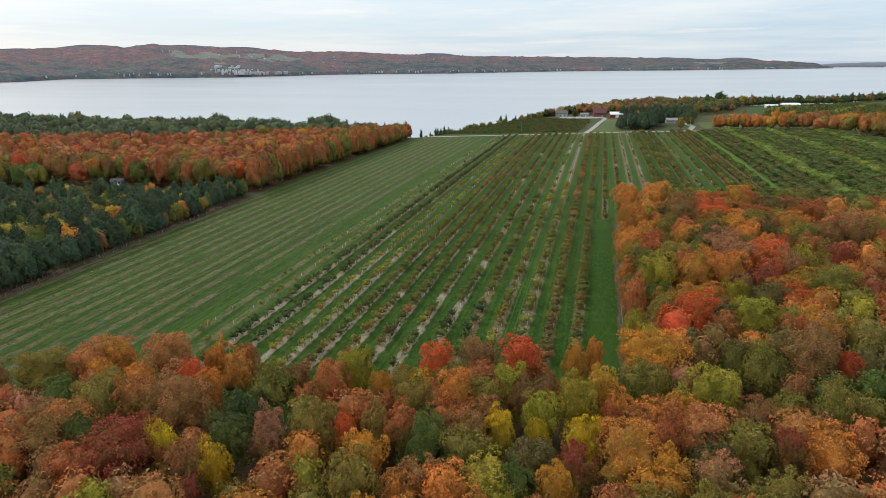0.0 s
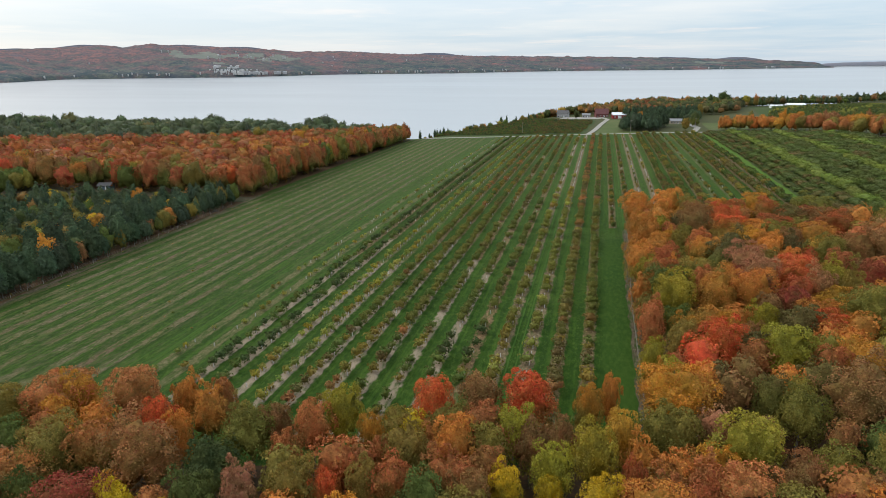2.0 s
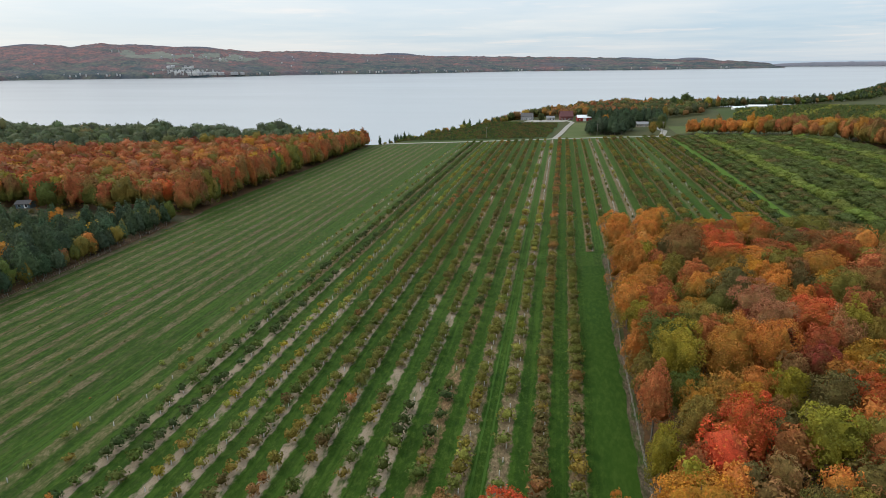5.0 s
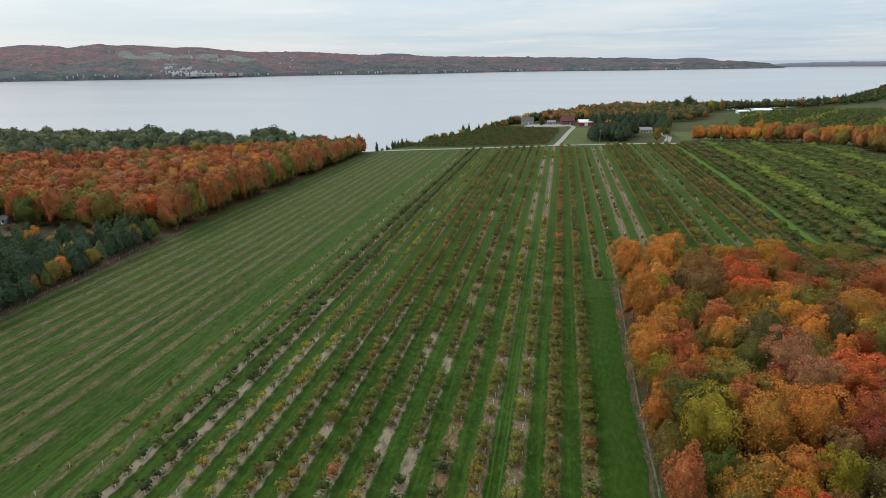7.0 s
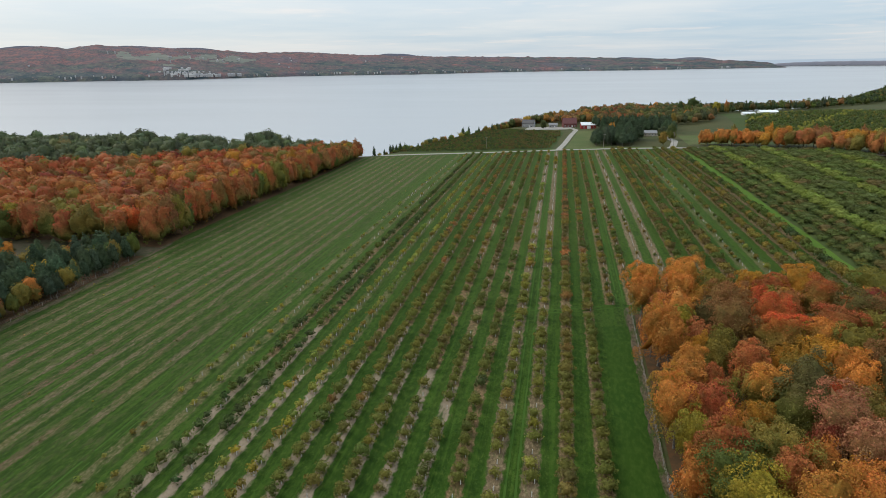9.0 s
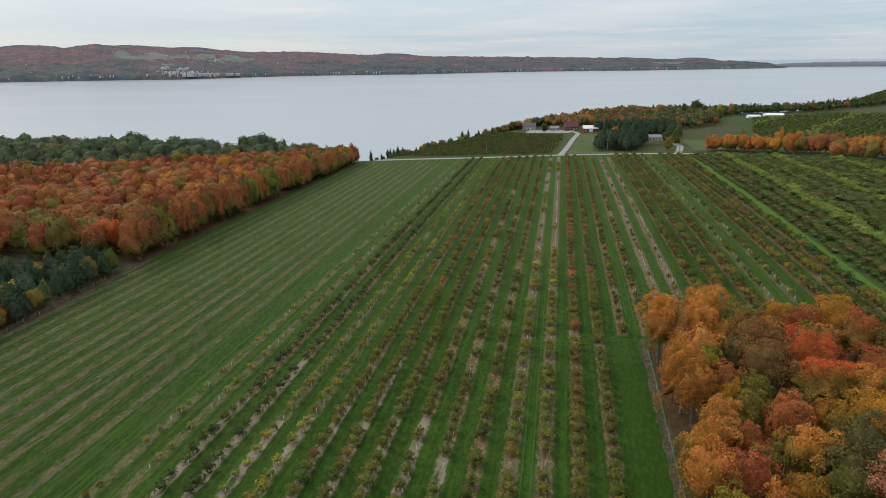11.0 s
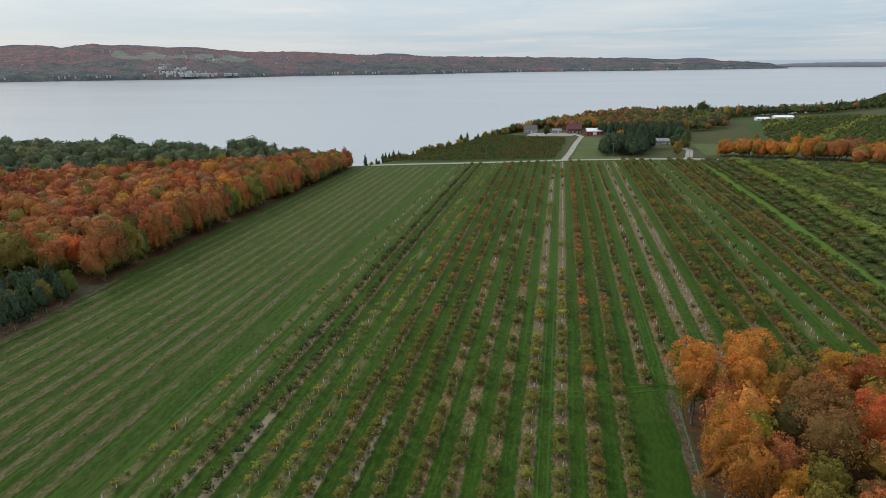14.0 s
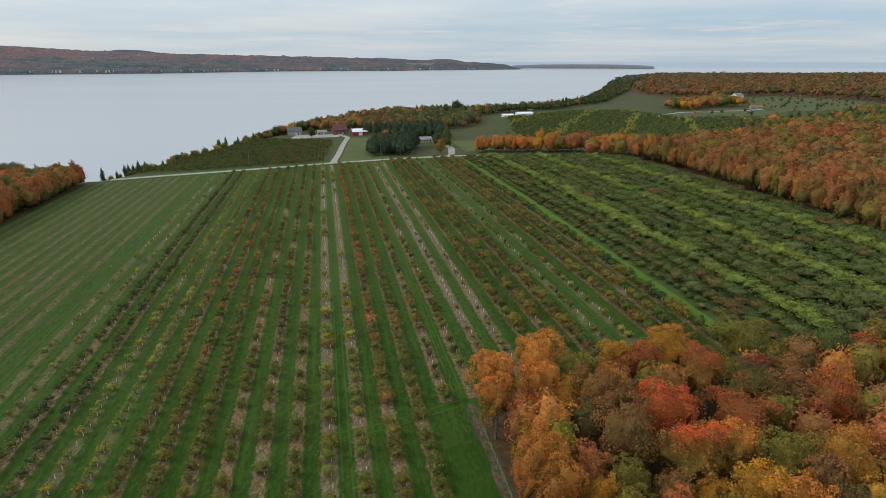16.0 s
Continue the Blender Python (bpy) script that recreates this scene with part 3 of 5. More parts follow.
def crown_boughs(rng, boughs, lump, swell=0.7):
    """Middles and sizes of the bough-sized lumps that make up a crown, on a ball of radius one."""
    i = np.arange(boughs)
    z = 1 - 1.8 * (i + 0.5) / boughs
    a = i * math.pi * (3 - math.sqrt(5)) + rng.normal(size=boughs) * 0.35
    ring = np.sqrt(1 - z * z)
    way = np.stack([ring * np.cos(a), ring * np.sin(a), z], 1) + rng.normal(size=(boughs, 3)) * 0.07
    seed = rng.random(3) * 50
    grown = np.array([1 + swell * noise.noise(Vector(w * 1.3 + seed)) for w in way])
    size = lump * (0.7 + 0.6 * rng.random(boughs))
    mid = way * ((1.02 - size) * (0.72 + 0.28 * rng.random(boughs)) * grown)[:, None]
    return mid, size


def shaped(p, height, radius, bottom, egg, cone):
    """From the unit ball to the crown's own egg or cone."""
    taper = 1 - egg * np.maximum(0, p[:, 2])
    if cone:
        taper = taper * (1 - cone * np.clip((p[:, 2] + 1) / 2, 0, 1.05)) * 1.25
    half = height * (1 - bottom) / 2
    if not cone:
        p = p * np.array([1, 1, 1.08])
        p[:, 2] *= 1 - 0.2 * np.clip(p[:, 2], 0, 1.1) ** 2
    return np.stack([p[:, 0] * radius * taper, p[:, 1] * radius * taper, height - half + p[:, 2] * half], 1)


def crown_heart(rng, level, boughs, fill, rough):
    """The dense inside of a crown, with hollows between the boughs."""
    v, f = BALLS[level]
    mid, size = boughs
    along_way = v @ mid.T
    gap = (size * 0.86)[None, :] ** 2 - ((mid ** 2).sum(1)[None, :] - along_way ** 2)
    reach = np.where(gap > 0, along_way + np.sqrt(np.maximum(gap, 0)), 0).max(1)
    reach = np.maximum(reach, 0.5) * fill * (1 + rough * rng.normal(size=len(v)))
    return v * reach[:, None], f


def bough_leaves(rng, boughs, per, loose):
    """Leaf places on the outside of the boughs, thickest above and outward, and the way each faces."""
    mid, size = boughs
    want, k = len(mid) * per, per * 3
    n = len(mid) * k
    face = rng.normal(size=(n, 3))
    face /= np.linalg.norm(face, axis=1)[:, None]
    out = np.repeat(mid / (np.linalg.norm(mid, axis=1)[:, None] + 1e-6), k, 0)
    face = face + out * 0.5 + np.array([0, 0, 0.3])
    face /= np.linalg.norm(face, axis=1)[:, None]
    p = np.repeat(mid, k, 0) + face * (np.repeat(size, k) * (1 + loose * (rng.random(n) - 0.55)))[:, None]
    away = np.sqrt(np.maximum((p ** 2).sum(1)[:, None] + (mid ** 2).sum(1)[None, :] - 2 * p @ mid.T, 0)) / size[None, :]
    away[np.arange(n), np.repeat(np.arange(len(mid)), k)] = 9.0
    free = np.nonzero(away.min(1) > 0.82)[0]
    free = rng.permutation(free)[:want]
    return p[free], face[free]


def indexed(soup, hull=None):
    """Loose leaves and a hull as one pair of corners and triangles."""
    v, f = soup.reshape(-1, 3), np.arange(3 * len(soup)).reshape(-1, 3)
    if hull is not None:
        f = np.concatenate([f, hull[1] + len(v)])
        v = np.concatenate([v, hull[0]])
    return v, f


def leaf_tris(rng, p, nrm, size):
    n = len(p)
    nrm = nrm / np.linalg.norm(nrm, axis=1)[:, None]
    t = np.cross(nrm, rng.normal(size=(n, 3)))
    t /= np.linalg.norm(t, axis=1)[:, None] + 1e-9
    b = np.cross(nrm, t)
    s = size * (0.6 + 0.8 * rng.random(n))[:, None]
    k = (0.6 + 0.4 * rng.random(n))[:, None]
    return np.stack([p + t * s, p - t * s * 0.5 + b * s * k, p - t * s * 0.5 - b * s * k], 1)


def leaves_mesh(name, model, mat):
    v, f = model
    me = bpy.data.meshes.new(name)
    n = len(f)
    me.vertices.add(len(v))
    me.vertices.foreach_set("co", v.astype(np.float32).ravel())
    me.loops.add(3 * n)
    me.loops.foreach_set("vertex_index", f.astype(np.int32).ravel())
    me.polygons.add(n)
    me.polygons.foreach_set("loop_start", np.arange(0, 3 * n, 3, dtype=np.int32))
    me.polygons.foreach_set("loop_total", np.full(n, 3, dtype=np.int32))
    me.materials.append(mat)
    me.update(calc_edges=True)
    return me


def limb(bm, a, b, ra, rb, sides=6):
    """A tapered stick from a to b."""
    a, b = Vector(a), Vector(b)
    q = (b - a).to_track_quat("Z", "Y")
    rings = []
    for p, r in ((a, ra), (b, rb)):
        rings.append([bm.verts.new(p + q @ Vector((r * math.cos(2 * math.pi * i / sides), r * math.sin(2 * math.pi * i / sides), 0))) for i in range(sides)])
    for i in range(sides):
        bm.faces.new((rings[0][i], rings[0][(i + 1) % sides], rings[1][(i + 1) % sides], rings[1][i]))
    bm.faces.new(rings[1])


def bm_mesh(name, bm, mat):
    me = bpy.data.meshes.new(name)
    bm.to_mesh(me)
    bm.free()
    me.materials.append(mat)
    return me


def trunk_mesh(name, rng, height, radius, girth, mat, limbs=6, fork=0.4):
    bm = bmesh.new()
    lean = [(rng.random() - 0.5) * 0.06 * height for _ in range(2)]
    z0, z1, z2 = 0, height * fork, height * 0.85
    mid = (lean[0], lean[1], z1)
    limb(bm, (0, 0, -0.6), (0, 0, 0.5), girth * 1.5, girth, 8)
    limb(bm, (0, 0, 0.5), mid, girth, girth * 0.7, 8)
    limb(bm, mid, (lean[0] * 1.5, lean[1] * 1.5, z2), girth * 0.7, girth * 0.15, 6)
    for i in range(limbs):
        a = i * 2.4 + rng.random()
        s = 0.75 + 0.25 * rng.random()
        zb = z1 * (0.85 + 0.6 * i / limbs)
        limb(bm, (lean[0], lean[1], zb), (radius * 0.7 * s * math.cos(a), radius * 0.7 * s * math.sin(a), min(z2, zb + height * 0.22 * s)), girth * 0.38, girth * 0.08, 5)
    return bm_mesh(name, bm, mat)


C = {
    "orange": (0.46, 0.17, 0.035), "rust": (0.355, 0.125, 0.042), "red": (0.47, 0.085, 0.028), "crimson": (0.23, 0.05, 0.028), "brick": (0.33, 0.092, 0.032),
    "yellow": (0.46, 0.295, 0.016), "gold": (0.43, 0.195, 0.026), "olive": (0.19, 0.14, 0.028), "lime": (0.27, 0.212, 0.024),
    "green": (0.085, 0.108, 0.024), "dark": (0.052, 0.074, 0.024), "tan": (0.35, 0.15, 0.072), "brown": (0.255, 0.118, 0.042), "pine": (0.054, 0.078, 0.041),
    "umber": (0.12, 0.09, 0.03), "straw": (0.25, 0.235, 0.045), "cherry": (0.086, 0.104, 0.029), "fresh": (0.155, 0.185, 0.036),
}
WORDS = {
    "orange": "bright orange", "rust": "rust-orange", "red": "vivid red", "crimson": "dark crimson", "yellow": "golden yellow", "gold": "orange-gold",
    "olive": "olive green", "lime": "yellow-green", "green": "still green", "dark": "dark green", "tan": "faded pinkish tan", "brown": "brownish orange", "umber": "dull brown", "brick": "brick-red", "straw": "straw-yellow", "cherry": "deep green", "fresh": "fresh yellow-green",
}
rt = np.random.default_rng(11)
pr = random.Random(21)


def shade(c, rng, amount=0.14):
    v = 1 + rng.uniform(-amount, amount)
    return tuple(clampf(x * v * (1 + rng.uniform(-0.08, 0.08)), 0.005, 0.85) for x in c)


class Kind:
    """A kind of tree: a few models of trunk and crown, that all its trees share."""

    def __init__(self, name, category, group, trunks, crowns):
        self.name, self.category, self.group = name, category, group
        self.trunks, self.crowns, self.first, self.n = trunks, crowns, {}, 0

    def add(self, x, y, scale, color, label, turn, tall=1.0, z=None):
        i = self.n % len(self.crowns)
        self.n += 1
        m = pose(x, y, (land_z(x, y) if z is None else z) - 0.05, 0, 0, turn) @ Matrix.Diagonal((scale, scale, scale * tall, 1))
        if i not in self.first:
            top = new(self.name)
            top.empty_display_size = 0.5
            for part_name, me in (("trunk", self.trunks[i % len(self.trunks)]), ("crown", self.crowns[i])):
                p = new(part_name, me)
                p.parent = top
            tagged(top, "tree", self.category, self.group)
            top.matrix_basis = m
            self.first[i] = top
            parts = [o for o in bpy.data.objects if o.parent == top]
            self.first[i] = (top, [p for p in parts])
            made = parts
        else:
            top, parts = self.first[i]
            twin = new(self.name)
            twin.empty_display_size = 0.5
            twin.matrix_basis = m
            tagged(twin, "tree", self.category, self.group)
            made = []
            for p in parts:
                q = p.copy()
                scene.collection.objects.link(q)
                q.parent = twin
                made.append(q)
            top = twin
        for p in made:
            if p.name.startswith("crown"):
                p.color = (*color, 1)
        tagged(top, label)
        return top


def crown_set(n, height, radius, level, boughs, lump, per, size, bottom=0.2, wobble=0.34, cone=0.0, loose=0.5, flat=0.35, fill=0.9, rough=0.05, swell=0.7):
    """Some crowns of one kind, from slender to broad: leafy boughs round a dense heart."""
    models = []
    for i in range(n):
        f = (i + 0.5) / n - 0.5
        h, r, egg = height * (1 - wobble * 0.35 * f + 0.06 * rt.normal()), radius * (1 + wobble * f), 0.16 * rt.random()
        own = crown_boughs(rt, boughs, lump, swell)
        v, tri = crown_heart(rt, level, own, fill, rough)
        p, face = bough_leaves(rt, own, per, loose)
        soup = leaf_tris(rt, shaped(p, h, r, bottom, egg, cone), face + rt.normal(size=p.shape) * flat, size)
        models.append(indexed(soup, (shaped(v, h, r, bottom, egg, cone), tri)))
    return models


HI = crown_set(14, 14.6, 4.6, 3, 64, 0.25, 70, 0.195, 0.2, 0.3, loose=0.55, flat=0.5, fill=0.74, swell=1.0)
BROAD = crown_set(7, 14.6, 4.6, 3, 58, 0.26, 116, 0.152, 0.18, 0.25, loose=0.6, flat=0.5, fill=0.74, swell=1.2)
MID = crown_set(8, 14.4, 4.6, 2, 50, 0.27, 17, 0.31, 0.16, loose=0.4, flat=0.4, fill=0.84)
EDGE = crown_set(10, 15.0, 5.0, 3, 54, 0.25, 8, 0.40, 0.0, 0.4, loose=0.3, flat=0.3, fill=0.9)
LOW = crown_set(8, 13.6, 5.6, 2, 30, 0.29, 6, 0.52, 0.06, loose=0.3, flat=0.28, fill=0.9)
DOME = crown_set(8, 13.2, 5.6, 2, 24, 0.30, 3, 0.8, 0.06, loose=0.3, flat=0.28, fill=0.92)
FAR = crown_set(6, 12.5, 5.4, 1, 12, 0.36, 3, 1.3, 0.05, loose=0.4, flat=0.3, fill=0.86)
FRUIT = crown_set(10, 2.3, 1.3, 2, 20, 0.34, 16, 0.15, 0.04, loose=0.6, flat=0.45, fill=0.74)
FRUIT_MID = crown_set(8, 2.3, 1.3, 2, 18, 0.34, 9, 0.19, 0.03, loose=0.55, flat=0.42, fill=0.8)
FRUIT_LOW = crown_set(8, 2.3, 1.35, 1, 14, 0.36, 6, 0.25, 0.02, loose=0.55, flat=0.4, fill=0.78)
BUSH_LOW = crown_set(8, 3.9, 3.0, 2, 34, 0.24, 9, 0.24, 0.02, loose=0.8, flat=0.6, fill=0.84, swell=0.5)
PINE_HI = crown_set(8, 11.4, 3.6, 3, 80, 0.2, 6, 0.35, 0.0, 0.3, 0.5, loose=0.5, flat=0.4, fill=0.84, swell=0.3)
PINE_LOW = crown_set(6, 13.0, 3.3, 2, 40, 0.25, 3, 0.6, 0.0, 0.3, 0.55, loose=0.4, flat=0.36, fill=0.88, swell=0.3)

maple_hi = Kind("maple_tree", "tree", "autumn maples in the wood", [trunk_mesh("trunk", rt, 14, 4.2, 0.24, BARK) for _ in range(3)] + [trunk_mesh("trunk", rt, 14, 4.2, 0.2, PALE_BARK)],
                [leaves_mesh("crown", q, LEAF) for q in HI])
maple_broad = Kind("maple_tree", "tree", "autumn maples in the wood", [trunk_mesh("trunk", rt, 14, 4.2, 0.28, BARK) for _ in range(2)], [leaves_mesh("crown", q, LEAF) for q in BROAD])
maple_mid = Kind("roadside_maple", "tree", "maples along the road and farmyard", [trunk_mesh("trunk", rt, 14, 4.2, 0.24, BARK) for _ in range(3)], [leaves_mesh("crown", q, LEAF) for q in EDGE])
pine_kind = Kind("pine_tree", "tree", "pines beside the field", [trunk_mesh("trunk", rt, 11, 1.5, 0.18, BARK, 3, 0.5) for _ in range(2)], [leaves_mesh("crown", q, NEEDLE) for q in PINE_HI])
fruit_kind = Kind("orchard_tree", "tree", "young fruit trees in the orchard rows", [trunk_mesh("trunk", rt, 2.1, 1.0, 0.055, BARK, 5, 0.32) for _ in range(3)], [leaves_mesh("crown", q, LEAF) for q in FRUIT])


class Wood:
    """Many far trees joined into one object of uncountable stuff."""

    def __init__(self):
        self.v, self.f, self.tints, self.n = [], [], [], 0

    def add(self, models, x, y, scale, color, tall=1.0, z=None, late=0.0):
        v, f = models[pr.randrange(len(models))]
        a = pr.uniform(0, 6.283)
        if x < -130 - 1.35 * y or x > 150 + 1.25 * max(y, 60):
            return  # the woods' outer edges
        c, s = math.cos(a) * scale, math.sin(a) * scale
        m = np.array([[c, -s, 0], [s, c, 0], [0, 0, scale * tall]])
        self.v.append(v @ m.T + np.array([x, y, land_z(x, y) if z is None else z]))
        self.f.append(f + self.n)
        self.n += len(v)
        tint = np.tile(np.array([*color, 1.0], np.float32), (len(v), 1))
        if late:
            # leaves low on the sides are still green
            top = v[:, 2].max()
            k = np.clip((late - v[:, 2] / top) * 3.0 + 0.25 * np.sin(v[:, 0] * 1.1 + x) * np.cos(v[:, 1] * 0.9 + y), 0, 1)[:, None]
            tint[:, :3] = tint[:, :3] * (1 - k) + np.array([0.125, 0.128, 0.028]) * k
        self.tints.append(tint)

    def done(self, name, label, category):
        me = leaves_mesh(name, (np.concatenate(self.v), np.concatenate(self.f)), LEAF_STUFF)
        at = me.attributes.new("tint", "FLOAT_COLOR", "POINT")
        at.data.foreach_set("color", np.concatenate(self.tints).ravel())
        return tagged(new(name, me), label, category, kind="stuff")


def inside(poly, x, y):
    hit = False
    for (x0, y0), (x1, y1) in zip(poly, poly[1:] + poly[:1]):
        if (y0 > y) != (y1 > y) and x < x0 + (x1 - x0) * (y - y0) / (y1 - y0):
            hit = not hit
    return hit


def scatter(poly, d, jitter=0.38):
    """Uneven places about d apart inside an outline."""
    xs, ys = [p[0] for p in poly], [p[1] for p in poly]
    out, j, y = [], 0, min(ys)
    while y <= max(ys):
        x = min(xs) + (d / 2 if j % 2 else 0)
        while x <= max(xs):
            px, py = x + pr.uniform(-jitter, jitter) * d, y + pr.uniform(-jitter, jitter) * d
            if inside(poly, px, py):
                out.append((px, py))
            x += d
        y += d * 0.87
        j += 1
    return out


def pick(weights):
    names = list(weights)
    return pr.choices(names, [weights[n] for n in names])[0]


SOUTH_MIX = {"orange": 20, "rust": 20, "brown": 18, "olive": 22, "lime": 8, "tan": 10, "gold": 10, "crimson": 3, "green": 6, "yellow": 3, "red": 2, "brick": 6}
RIGHT_MIX = {"olive": 6, "brown": 7, "umber": 4, "green": 2, "rust": 6, "crimson": 1, "orange": 3, "tan": 2}
EAST_MIX = {"orange": 22, "rust": 22, "gold": 9, "brown": 20, "olive": 18, "red": 3, "lime": 6, "crimson": 3, "umber": 6, "green": 3, "brick": 8}
WEST_MIX = {"brick": 46, "rust": 20, "orange": 6, "red": 3, "crimson": 8, "brown": 10, "olive": 8, "gold": 3, "tan": 4}
FAR_MIX = {"rust": 12, "brown": 22, "olive": 14, "umber": 24, "green": 10, "dark": 10, "brick": 16}
GREEN_MIX = {"dark": 60, "green": 12, "olive": 3, "pine": 26}

# ---- the near wood: south of the field and along its eastern edge ----
# places, breadth against the usual crown, and colour of single trees
CORNER_NEAR = [(8, 214, 0.91, "orange"), (18, 215, 1.0, "orange"), (10, 198, 0.7, "gold"), (12, 190, 0.84, "orange"), (14, 180, 0.79, "orange"), (17, 175, 0.68, "brick"), (8, 170, 0.81, "gold"), (10, 156, 0.71, "lime"), (8, 147, 0.82, "orange"), (13, 150, 0.95, "brick"), (14, 140, 1.14, "lime"), (21, 163, 0.73, "gold"), (20, 151, 1.06, "olive"), (28, 164, 1.2, "umber"), (29, 158, 0.47, "crimson"), (33, 191, 1.13, "red"), (46, 198, 1.3, "brick"), (38, 182, 0.93, "gold")]
CORNER_FAR = [(45, 186, 0.86, "olive"), (40, 173, 0.8, "orange"), (33, 153, 1.12, "tan"), (25, 150, 0.74, "orange"), (22, 140, 1.12, "orange"), (29, 142, 1.02, "orange"), (24, 180, 0.89, "rust"), (26, 198, 1.13, "brown"), (32, 180, 0.76, "gold"), (44, 174, 0.78, "umber"), (56, 201, 1.09, "brown"), (46, 181, 0.79, "brown"), (34, 163, 0.73, "umber"), (27, 217, 0.91, "olive"), (46, 221, 0.99, "gold"), (35, 221, 0.83, "gold"), (39, 219, 0.9, "brick"), (63, 221, 1.18, "olive"), (9, 138, 0.63, "olive")]
EAST_EDGE_NEAR = [(9, 218, 1.13, "orange"), (11, 194, 1.0, "orange"), (20, 222, 1.25, "orange"), (27, 208, 1.3, "brown"), (34, 200, 1.05, "red"), (47, 211, 1.21, "brick"), (52, 204, 1.13, "umber"), (40, 191, 0.84, "orange"), (40, 179, 0.79, "orange"), (24, 170, 0.97, "orange"), (30, 170, 1.08, "umber"), (14, 165, 0.86, "brick"), (9, 165, 0.86, "orange"), (13, 145, 1.08, "green"), (32, 161, 1.27, "tan"), (40, 156, 1.08, "red"), (52, 184, 1.28, "orange"), (61, 197, 1.3, "brick")]
EAST_EDGE_FAR = [(51, 168, 0.99, "olive"), (57, 171, 1.2, "brown"), (56, 157, 0.72, "crimson"), (64, 174, 1.24, "brown"), (20, 146, 0.83, "rust"), (43, 149, 0.76, "tan"), (8, 128, 0.73, "rust"), (14, 121, 0.7, "olive"), (19, 130, 0.89, "orange"), (19, 118, 0.95, "red"), (29, 131, 0.66, "lime"), (29, 118, 0.93, "lime"), (39, 129, 0.91, "red"), (49, 137, 1.14, "olive"), (35, 130, 0.91, "umber"), (35, 115, 0.6, "rust"), (40, 116, 0.84, "gold"), (5, 114, 0.5, "lime")]
SOUTH_A_NEAR = [(-93, 79, 1.24, "olive"), (-87, 84, 1.22, "rust"), (-83, 86, 0.61, "gold"), (-72, 86, 1.3, "rust"), (-66, 83, 0.6, "red"), (-60, 80, 0.58, "orange"), (-65, 89, 0.56, "orange"), (-59, 86, 0.71, "orange"), (-59, 90, 0.49, "rust"), (-50, 83, 0.89, "olive"), (-47, 86, 0.61, "brown"), (-60, 73, 1.2, "brown"), (-69, 74, 0.76, "rust"), (-74, 72, 0.95, "olive"), (-85, 74, 0.77, "green"), (-82, 69, 0.74, "tan"), (-74, 66, 0.92, "rust"), (-70, 64, 0.55, "green")]
SOUTH_A_FAR = [(-75, 62, 1.02, "brown"), (-61, 62, 1.03, "crimson"), (-65, 58, 0.83, "brick"), (-57, 65, 0.51, "yellow"), (-48, 63, 0.57, "yellow"), (-50, 60, 0.66, "brown"), (-48, 67, 0.73, "green"), (-43, 69, 0.63, "tan"), (-42, 79, 0.52, "rust"), (-51, 75, 0.84, "dark"), (-41, 85, 0.7, "rust"), (-38, 89, 0.72, "lime"), (-32, 86, 0.47, "gold"), (-29, 82, 0.4, "rust"), (-33, 73, 0.4, "red"), (-28, 68, 0.62, "gold"), (-37, 72, 0.62, "olive"), (-25, 82, 0.75, "olive"), (-25, 94, 0.72, "red")]
SOUTH_B = [(-19, 83, 0.84, "orange"), (-18, 97, 0.84, "brown"), (-17, 105, 0.48, "gold"), (-11, 97, 0.93, "red"), (-5, 89, 0.51, "brown"), (-11, 77, 0.55, "yellow"), (-6, 82, 0.62, "lime"), (-6, 78, 0.39, "yellow"), (-6, 71, 0.77, "umber"), (-1, 71, 0.51, "crimson"), (-1, 85, 0.68, "lime"), (0, 77, 0.54, "yellow"), (2, 90, 0.53, "gold"), (-2, 98, 0.46, "gold"), (1, 100, 0.4, "orange"), (4, 81, 0.47, "brick"), (6, 75, 0.98, "orange"), (11, 78, 0.69, "brick"), (10, 102, 1.26, "gold"), (10, 91, 0.73, "olive"), (18, 88, 1.07, "lime"), (27, 100, 0.75, "olive"), (35, 103, 1.3, "brown"), (40, 103, 0.49, "red"), (25, 78, 0.52, "crimson"), (30, 79, 0.83, "orange"), (28, 89, 0.69, "olive"), (23, 85, 0.55, "brown"), (34, 89, 0.59, "olive"), (-15, 71, 0.7, "olive"), (-21, 73, 0.63, "green"), (24, 104, 0.59, "umber")]
NAMED = CORNER_NEAR + CORNER_FAR + EAST_EDGE_NEAR + EAST_EDGE_FAR + SOUTH_A_NEAR + SOUTH_A_FAR + SOUTH_B
south = scatter([(-170, 18), (150, 18), (150, 120), (92, 215), (60, 217), (10, 216), (9.5, 99), (0, 94), (-40, 88), (-75, 82), (-170, 72)], 5.6)


def nearness(p):
    return min(math.hypot(p[0] + 4, p[1] - 70), math.hypot(p[0] - 22, (p[1] - 160) * 0.8))


south = [(x, y, None, None) for x, y in south if y > 48 and x < 30 + 0.55 * y and x > -34 - 1.25 * y and all(math.hypot(x - a, y - b) > 1.6 + 2.9 * c for a, b, c, _ in NAMED)]
south = NAMED + sorted(south, key=nearness)
south_wood = Wood()
